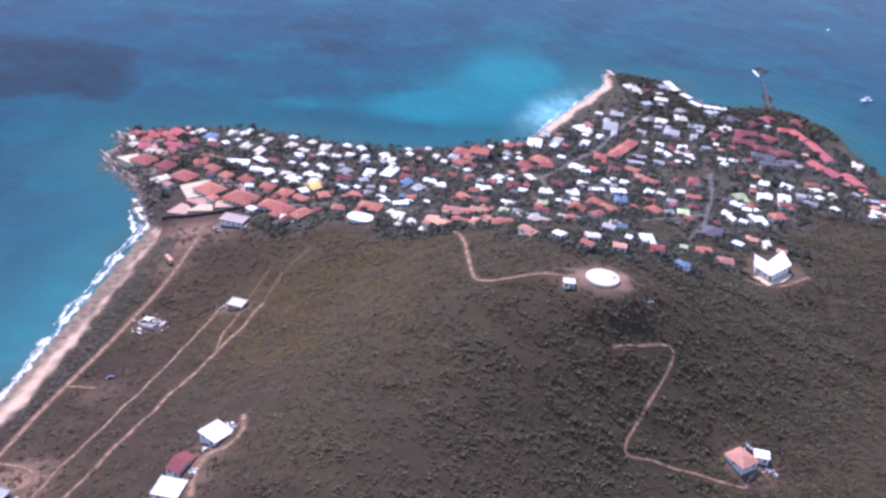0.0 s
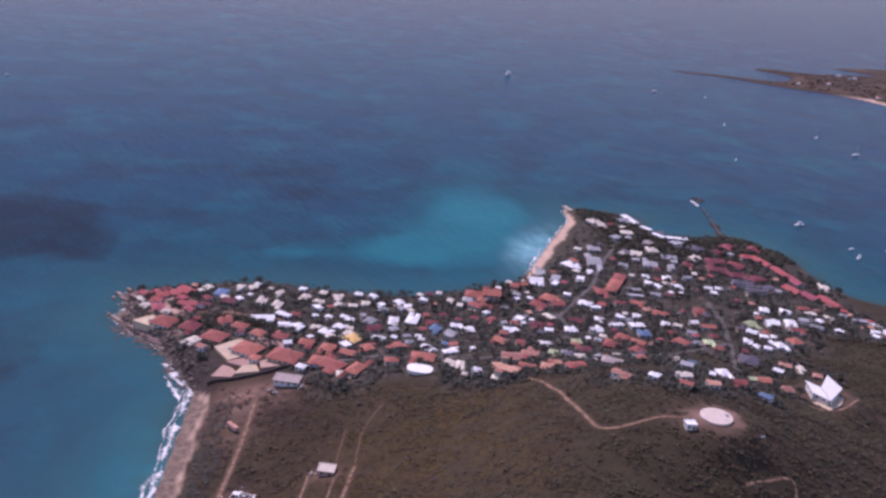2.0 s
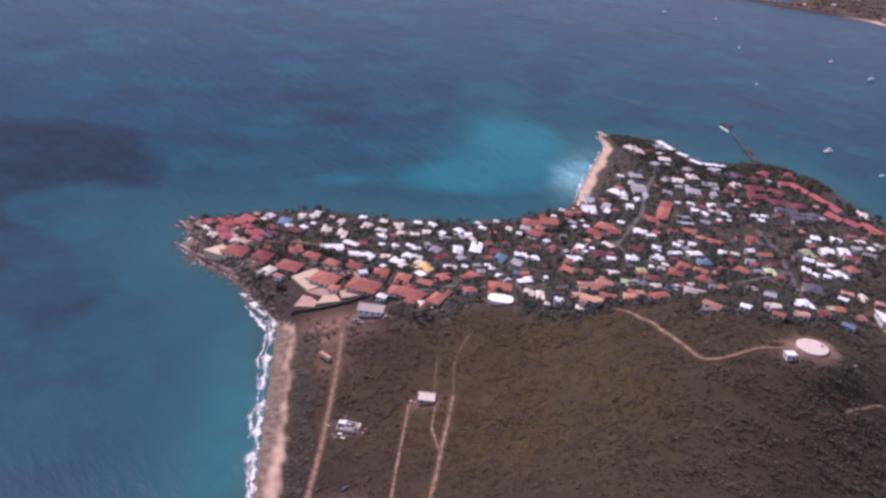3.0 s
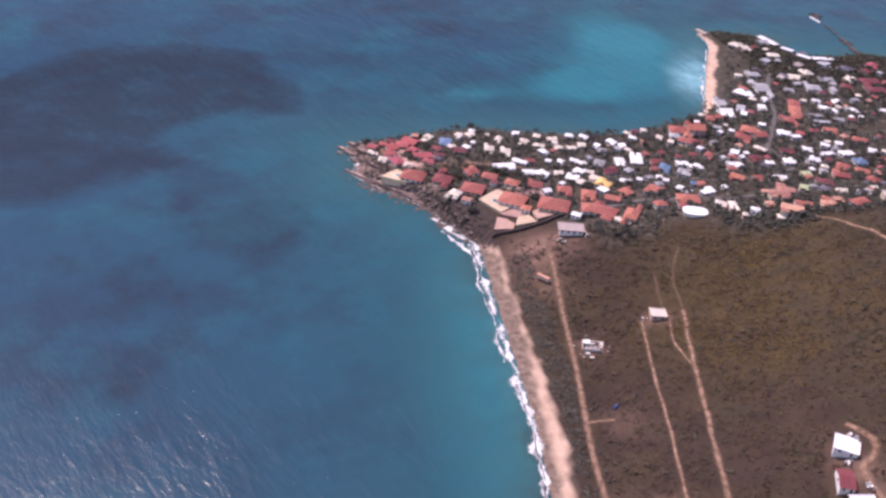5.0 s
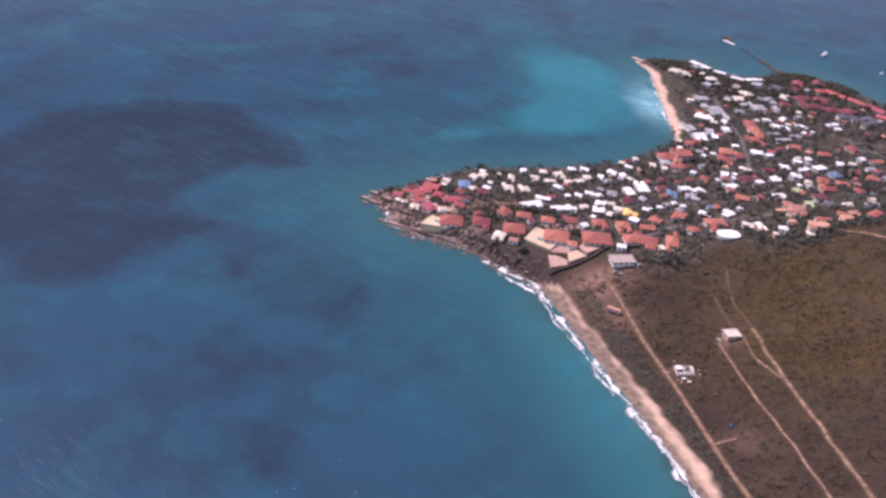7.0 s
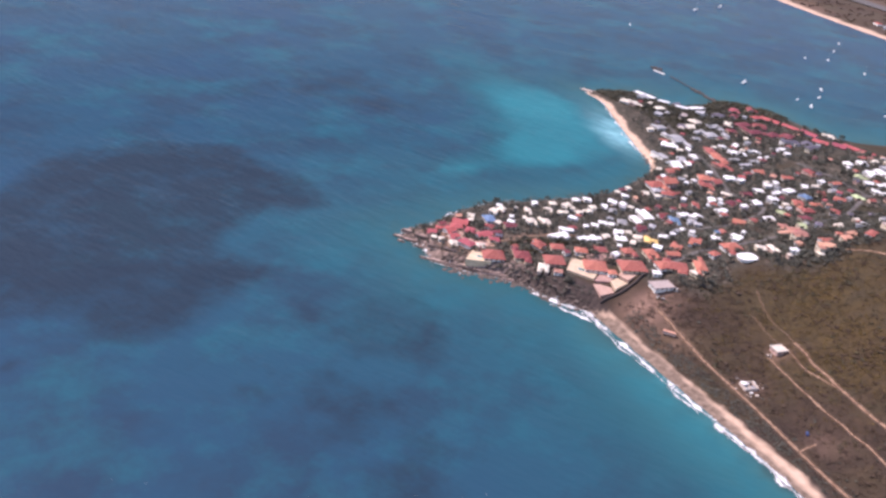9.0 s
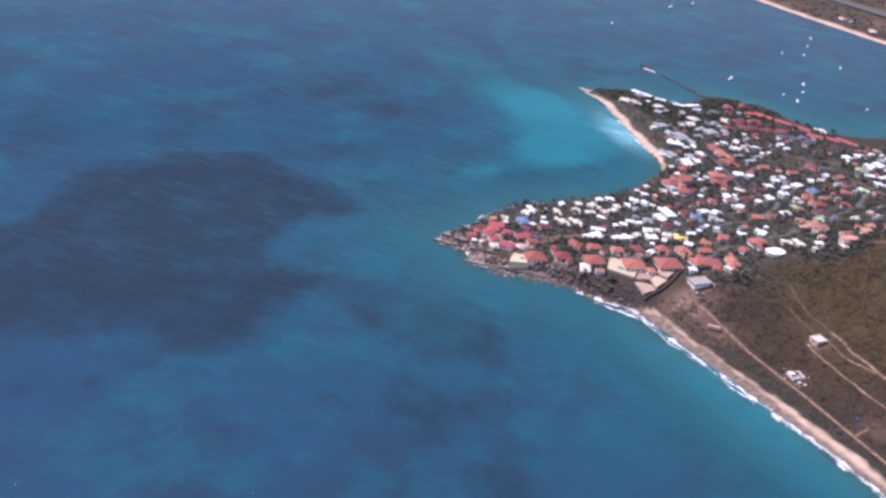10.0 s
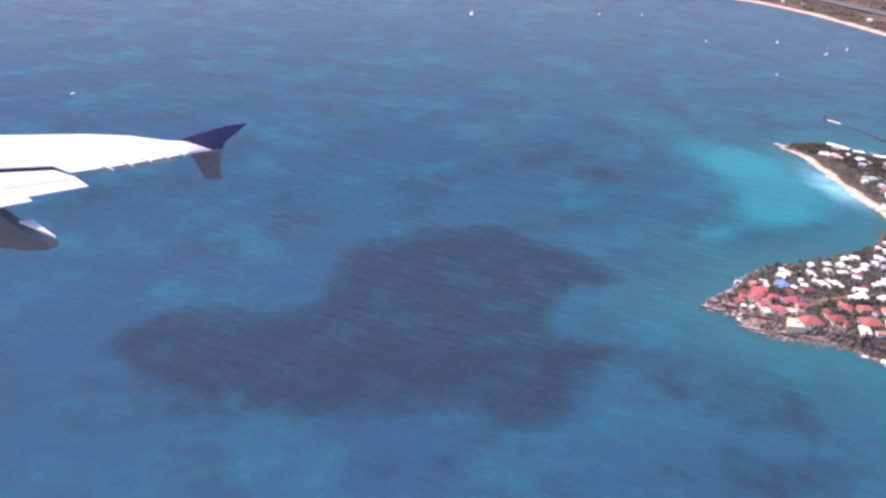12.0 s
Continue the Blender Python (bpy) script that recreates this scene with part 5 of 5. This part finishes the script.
rocks(120, -178, 590, -238, 690, 0.6, 2.2, 2.2, "dark broken boulders at the waterline")
rocks(420, -186, 600, -238, 690, 0.5, 2.6, 4.6, "rugged dark rock slope under the point", DARK_STONE)
rocks(60, -200, 638, -238, 690, 0.6, 1.8, 2.6, "pinkish broken rock faces under the point", LEDGE)
rocks(80, -238, 690, -160, 763, 0.5, 1.5, 2.4, "dark broken rocks round the point")
rocks(210, -160, 763, 110, 815, 0.5, 1.9, 1.6, "dark rocks along the bay shore")


def rock_ledge(x, y, w, d, turn, seed):
    """Tilted strata, each a ragged slab set back from the one below."""
    r = random.Random(seed)
    ledge = new("rock_ledge")
    ledge.matrix_basis = pose(x, y, max(float(height(x, y)), 0.0) - 0.6, r.uniform(-4, 4), r.uniform(-4, 4), turn)
    low = -1.0
    for k in range(3):
        q = 1 - 0.2 * k
        n = 15
        ring = []
        for j in range(n):
            a = 6.283 * j / n
            m = q * r.uniform(0.8, 1.1)
            ring.append((0.5 * w * m * math.cos(a) + 0.06 * w * k, 0.5 * d * m * math.sin(a)))
        high = low + r.uniform(0.4, 0.8) + (0.9 if k == 0 else 0.0)
        part("stratum", prism(bmesh.new(), ring, low, high), r.choice((LEDGE, LEDGE, ROCK)), ledge)
        low = high
    return tagged(ledge, "flat pinkish layered rock ledge at the waterline", "rock", "rock ledges round the point")


for k, (x, y, w, d, turn) in enumerate(((-203, 643, 18, 4.5, 128), (-209, 654, 22, 5, 130), (-216, 661, 20, 5, 128), (-224, 671, 24, 5, 126), (-231, 678, 18, 4.5, 126), (-237, 688, 20, 5, 122), (-242, 694, 12, 4, 118),
                                         (-226, 689, 20, 4.5, 126), (-232, 702, 18, 5, 122), (-236, 713, 22, 5, 124), (-230, 722, 20, 5, 124), (-238, 727, 20, 4.5, 126), (-243, 737, 16, 4.5, 128), (-234, 736, 18, 4.5, 126),
                                         (-226, 741, 14, 4.5, 130), (-214, 745, 12, 4, 150), (-247, 730, 8, 2.6, 124), (-246, 699, 8, 2.6, 120))):
    rock_ledge(x, y, w, d, turn, k)


# ---- jetty, boats and the far shore ----
def jetty():
    pier = new("jetty")
    a, b = Vector((352, 916, 0)), Vector((380, 1048, 0))
    pier.matrix_basis = pose(a.x, a.y, 0, 0, 0, math.degrees(math.atan2(b.y - a.y, b.x - a.x)))
    long = (b - a).length
    part("deck", block(bmesh.new(), 0, -0.9, 1.0, long - 34, 0.9, 1.25), PALE_TIMBER, pier)
    part("deck", block(bmesh.new(), long - 16, -0.9, 1.0, long, 0.9, 1.25), PALE_TIMBER, pier)
    for k in range(20):
        t = (k + 0.5) * long / 20
        if long - 34 < t < long - 16:
            continue
        for s in (-0.5, 0.5):
            part("pile", block(bmesh.new(), t - 0.2, s - 0.2, -5, t + 0.2, s + 0.2, 1.0 if k % 3 else 2.2), TIMBER, pier)
    r = random.Random(8)
    bm = bmesh.new()
    for k in range(5):
        block(bm, long - 26 + 4.2 * k, 2.0 + 0.9 * k, -4, long - 22.2 + 4.2 * k, 4.6 + 0.9 * k, 1.0 + r.uniform(-0.2, 0.3))
    part("breakwater", bm, STUCCO[0], pier, "pale broken concrete breakwater")
    spots = [(r.uniform(-4, 46), r.gauss(0, 2.2), r.uniform(1.2, 2.6)) for _ in range(46)] + [(long + r.uniform(-7, 9), r.uniform(-8, 4), r.uniform(1.0, 2.4)) for _ in range(18)]
    for k, (px, py, q) in enumerate(spots):
        v, f = clumps(np.array([(px, py, 0.3)]), np.array([q]), 0.65, np.random.RandomState(k))
        rock = new("boulder", mesh_of("boulder", v, f, DARK_STONE))
        rock.parent = pier
    return tagged(pier, "dark boulder jetty with a broken timber walkway", "jetty")


jetty()


def groyne(x0, y0, x1, y1):
    bar = new("groyne")
    long = math.hypot(x1 - x0, y1 - y0)
    bar.matrix_basis = pose(x0, y0, 0, 0, 0, math.degrees(math.atan2(y1 - y0, x1 - x0)))
    part("footing", block(bmesh.new(), 0, -1.4, -3, long, 1.4, 0.9), CONCRETE, bar)
    r = random.Random(3)
    for k in range(22):
        v, f = clumps(np.array([(r.uniform(-2, long), r.choice((-1, 1)) * r.uniform(1.0, 2.6), 0.3)]), np.array([r.uniform(0.8, 1.7)]), 0.6, np.random.RandomState(k))
        stone = new("boulder", mesh_of("boulder", v, f, LEDGE))
        stone.parent = bar
    return tagged(bar, "short pale stone groyne at the end of the beach", "groyne")


groyne(201, 1006, 207, 984)


def boat_kind(long, sail):
    boat = new("sailing_boat" if sail else "motor_boat")
    w = long * 0.15
    bm = bmesh.new()
    rings = []
    for z, k in ((-0.5, 0.6), (0.3, 0.92), (1.1, 1.0)):
        rings.append([bm.verts.new((x * long, y * w * k, z)) for x, y in ((-0.5, 0.8), (-0.1, 1.0), (0.25, 0.75), (0.5, 0.0), (0.25, -0.75), (-0.1, -1.0), (-0.5, -0.8))])
    for lo, hi in zip(rings, rings[1:]):
        for k in range(7):
            bm.faces.new((lo[k], lo[(k + 1) % 7], hi[(k + 1) % 7], hi[k]))
    bm.faces.new(rings[0][::-1]), bm.faces.new(rings[-1])
    part("hull", bm, HULL, boat)
    part("cabin", prism(bmesh.new(), [(-0.2 * long, -w * 0.5), (0.15 * long, -w * 0.4), (0.15 * long, w * 0.4), (-0.2 * long, w * 0.5)], 1.1, 2.0 if sail else 3.0), HULL, boat)
    if sail:
        mast = part("mast", prism(bmesh.new(), [(0.05 * math.cos(a), 0.05 * math.sin(a)) for a in np.linspace(0, 5.5, 8)], 1.0, long * 1.15), METAL, boat)
        part("boom", block(bmesh.new(), -0.35 * long, -0.15, 2.2, 0, 0.15, 2.5), HULL, mast)
    else:
        part("windscreen", block(bmesh.new(), 0.15 * long, -w * 0.35, 1.1, 0.17 * long, w * 0.35, 2.6), GLAZING, boat)
    return tagged(boat, "white sailing yacht with a bare mast at anchor" if sail else "white motor boat at anchor on the bay", "boat", "boats at anchor in the bay")


BOATS = [(337, 1850, 22), (608, 1761, 12), (698, 1725, 12), (623, 1484, 10), (757, 1422, 14), (762, 1315, 15), (840, 1324, 13), (532, 1253, 9), (862, 1080, 10),
         (799, 1046, 10), (736, 1013, 10), (702, 1032, 9), (568, 907, 11), (532, 884, 11), (489, 888, 9), (470, 964, 14), (730, 943, 11), (-525, 1582, 9), (480, 860, 12), (560, 800, 9)]
yacht, launch = boat_kind(11, True), boat_kind(9, False)
for k, (x, y, long) in enumerate(BOATS):
    src = yacht if k % 3 else launch
    q = 0.95 * long / (11 if k % 3 else 9)
    m = pose(x, y, 0, 0, 0, dice.uniform(10, 60)) @ Matrix.Diagonal((q, q, q, 1))
    if k in (0, 1):
        src.matrix_basis = m
    else:
        copy_thing(src, pose(x, y, 0)).matrix_basis = m

FAR = curve_through([(735, 2028), (790, 2003), (871, 1969), (935, 1905), (1082, 1796), (1105, 1650), (1090, 1519), (1035, 1290), (1000, 1056), (985, 900), (1010, 700), (1400, 690),
                     (1420, 1000), (1480, 1250), (1520, 1450), (1500, 1700), (1440, 2000), (1470, 2250), (1254, 2214), (1340, 2150), (1160, 2112), (1035, 2148), (1000, 2118), (1050, 2045), (990, 1972), (919, 1986), (824, 2030)], 40, True)
fx, fy, ffaces = sheet(np.arange(740, 1561, 9.0), np.arange(660, 2281, 9.0))
fd = inland(fx, fy, FAR)
fz = np.where(fd > 0, ease(fd / 30) * 3 + 0.05 + ease((fd - 40) / 60) * ripple(fx, fy, 90, 80), np.maximum(fd * 0.2, -4))
shore_sand = ease((22 + 4 * ripple(fx, fy, 50, 81) - fd) / 8) * ease((1850 - fy) / 60)
far = new("far_shore", mesh_of("far_shore", np.stack([fx, fy, fz], 1), ffaces, GROUND, True,
                               {"sand": shore_sand, "wet": np.zeros_like(fx), "rock": ease((14 - fd) / 8) * ease((fy - 1800) / 60), "town": 0.35 * ease(0.6 + ripple(fx, fy, 120, 82)), "dirt": 0.08 + ease(ripple(fx, fy, 160, 83)) * 0.25}))
tagged(far, "low distant shore with a pale sand beach", "shore", kind="structure")
runway = new("runway", mesh_of("runway", [(1190, 820, 5.2), (1235, 820, 5.2), (1330, 1760, 5.2), (1285, 1760, 5.2)], [(0, 1, 2, 3)], ASPHALT))
tagged(runway, "distant grey asphalt runway behind the beach", "runway", kind="structure")
r = np.random.RandomState(21)
made = 0
while made < 45:
    x, y = r.uniform(790, 1500), r.uniform(700, 2200)
    d = float(inland(np.array([x]), np.array([y]), FAR)[0])
    if d < 28 or 1170 < x - 0.1 * (y - 820) < 1260 or (y < 1780 and d > 110):
        continue
    w = r.uniform(9, 18)
    home = new("house")
    home.matrix_basis = pose(x, y, 2.4, 0, 0, r.uniform(0, 90))
    tone = r.choice(list("DCGDSCRG"))
    part("wall", block(bmesh.new(), -w * 0.45, -w * 0.3, 0, w * 0.45, w * 0.3, 4.0), STUCCO[0], home)
    part("roof", hip_roof(w * 0.9, w * 0.6, 4.0, w * 0.12, 0.4), ROOFS[tone], home)
    tagged(home, f"distant low house with a {ROOF_WORDS[tone]} roof", "house", "houses on the far shore")
    made += 1
fx2, fy2 = scatter(6000, (760, 1530, 680, 2240), r)
fd2 = inland(fx2, fy2, FAR)
ok = (fd2 > 24) & (ripple(fx2, fy2, 70, 84) > -0.1) & ~((fx2 - 0.1 * (fy2 - 820) > 1160) & (fx2 - 0.1 * (fy2 - 820) < 1270))
v, f = clumps(np.column_stack([fx2[ok], fy2[ok], np.full(ok.sum(), 3.8)]), r.uniform(2, 4.0, ok.sum()), 0.5, r)
tagged(new("far_scrub", mesh_of("far_scrub", v, f, SCRUB)), "dark green trees and scrub on the far shore", "scrub", kind="stuff")


# ---- the airliner's wing ----
def wing_paint(name, low, high, rough):
    s = Shade(name, rough, 0.0, 0.5)
    panel = s.ramp(s.noise(0.5, 3, 0.5, (50, 6)), (0.46, 0.0), (0.5, 1.0), (0.54, 0.0))
    s.colour(s.mix(s.math("MULTIPLY", panel, 0.25), s.mix(s.noise(0.8, 5), low, high), (0.42, 0.43, 0.46)))
    return s.mat


WING_WHITE = wing_paint("white_wing_paint", (0.56, 0.53, 0.57), (0.66, 0.63, 0.67), 0.4)
WING_GREY = plain("grey_wing_paint", (0.12, 0.11, 0.13), (0.17, 0.16, 0.19), 0.45, 0.4, spread=0.0)
WING_SILVER = plain("silver_wing_paint", (0.42, 0.40, 0.44), (0.50, 0.48, 0.52), 0.45, 0.4, spread=0.0)
WING_NAVY = plain("navy_wing_paint", (0.016, 0.020, 0.085), (0.022, 0.026, 0.11), 0.35, 0.3, spread=0.0)
# span to the tip, chord forwards, up; metres
plane_wing = new("aircraft_wing")
plane_wing.matrix_basis = pose(-392.266, 163.512, 162.915, 14.371, 10.624, 49.483)


def panel(outline, thick, name, material, label="", lift=0.0):
    return part(name, prism(bmesh.new(), outline, lift - thick, lift), material, plane_wing, label)


panel([(0, 0), (-1.17, 0.22), (-4.25, 0.68), (-6.91, 1.18), (-6.89, 1.65), (-8.3, 2.14), (-9.53, 2.56), (-12.5, 3.6), (-12.5, 6.0), (-7.38, 3.88), (-5.92, 3.47), (-3.17, 2.58), (-1.69, 1.91), (-0.86, 1.21), (-0.04, 0.8)], 0.03, "wing_skin", WING_WHITE)
panel([(-1.3, 0.55), (-4.2, 1.0), (-6.8, 1.75), (-12.4, 4.0), (-12.4, 5.7), (-7.3, 3.6), (-3.1, 2.3), (-1.6, 1.6)], 0.3, "wing_box", WING_SILVER, "silver-grey wing underside", -0.031)
# dark sheet that paints the shade in the gap between wing and flap
panel([(-6.69, 1.27), (-6.57, 1.82), (-7.95, 2.32), (-9.2, 2.75), (-12.4, 3.75), (-12.4, 3.0), (-9.92, 2.31), (-8.75, 1.87), (-7.22, 1.36)], 0.03, "flap_cove", WING_GREY, "dark grey sheet for the shade in the flap gap", -0.08)
panel([(-7.03, 1.51), (-6.97, 1.04), (-7.31, 0.54), (-9.39, 0.93), (-9.51, 0.74), (-10.31, 0.89), (-12.4, 1.2), (-12.4, 3.2), (-9.65, 2.48), (-8.51, 2.02)], 0.03, "flap", WING_WHITE, "white extended wing flap", -0.04)
panel([(-12.4, 2.4), (-10.51, 1.95), (-9.2, 1.63), (-7.24, 1.11), (-7.33, 0.95), (-9.54, 1.44), (-10.83, 1.76), (-12.4, 2.2)], 0.008, "flap_track_line", WING_SILVER, "grey line along the flap", -0.03)
panel([(-0.15, 0.06), (-1.35, 0.30), (-1.05, 0.52), (-0.12, 0.26)], 0.02, "wingtip_light_cover", WING_SILVER, "grey wingtip panel", 0.022)
for k in range(5):
    x = -1.8 - k * 0.95
    panel([(x, 0.30 - 0.13 * (x + 1.17) - 0.16), (x + 0.1, 0.30 - 0.13 * (x + 1.17) - 0.16), (x + 0.1, 0.46 - 0.13 * (x + 1.17)), (x, 0.46 - 0.13 * (x + 1.17))], 0.06, "hinge_fairing", WING_SILVER, "small grey hinge fairing", 0.02)


def upright(outline, thick, name, material, span, label=""):
    bm = bmesh.new()
    sides = [[bm.verts.new((span + s * thick / 2, a, b)) for a, b in outline] for s in (-1, 1)]
    bm.faces.new(sides[0]), bm.faces.new(sides[1][::-1])
    for k in range(len(outline)):
        n = (k + 1) % len(outline)
        bm.faces.new((sides[0][k], sides[0][n], sides[1][n], sides[1][k]))
    return part(name, bm, material, plane_wing, label)


upright([(1.02, -0.04), (0.54, 0.32), (-0.22, 0.84), (-0.80, 1.14), (-0.60, 0.78), (-0.30, 0.36), (-0.28, 0.12), (0.04, -0.04)], 0.08, "winglet_upper", WING_NAVY, 0.06, "navy blue upper wingtip fence")
upright([(0.64, -0.32), (0.30, -0.60), (-0.02, -0.92), (-0.52, -0.78), (-0.32, -0.3), (-0.28, 0.1), (-0.02, -0.05)], 0.08, "winglet_lower", WING_GREY, 0.06, "grey lower wingtip fence")
upright([(2.22, -0.52), (1.46, -0.54), (0.94, -0.7), (0.18, -0.84), (0.14, -0.92), (0.58, -1.12), (1.3, -1.28), (2.02, -1.44)], 0.4, "flap_fairing", WING_GREY, -9.32, "dark grey flap track fairing")
panel([(-9.8, 0.79), (-9.48, 0.66), (-9.96, -0.09)], 0.04, "fairing_tip", WING_WHITE, "white fairing tip", -0.44)
tagged(plane_wing, "white airliner wing with navy wingtip fence and lowered flap", "aircraft wing")

# ---- the plan brought to the size of the path ----
for ob in list(scene.objects):
    if ob.parent is None and ob.type in {"MESH", "EMPTY"} and ob is not plane_wing:
        ob.matrix_basis = Matrix.Scale(SCALE, 4) @ ob.matrix_basis
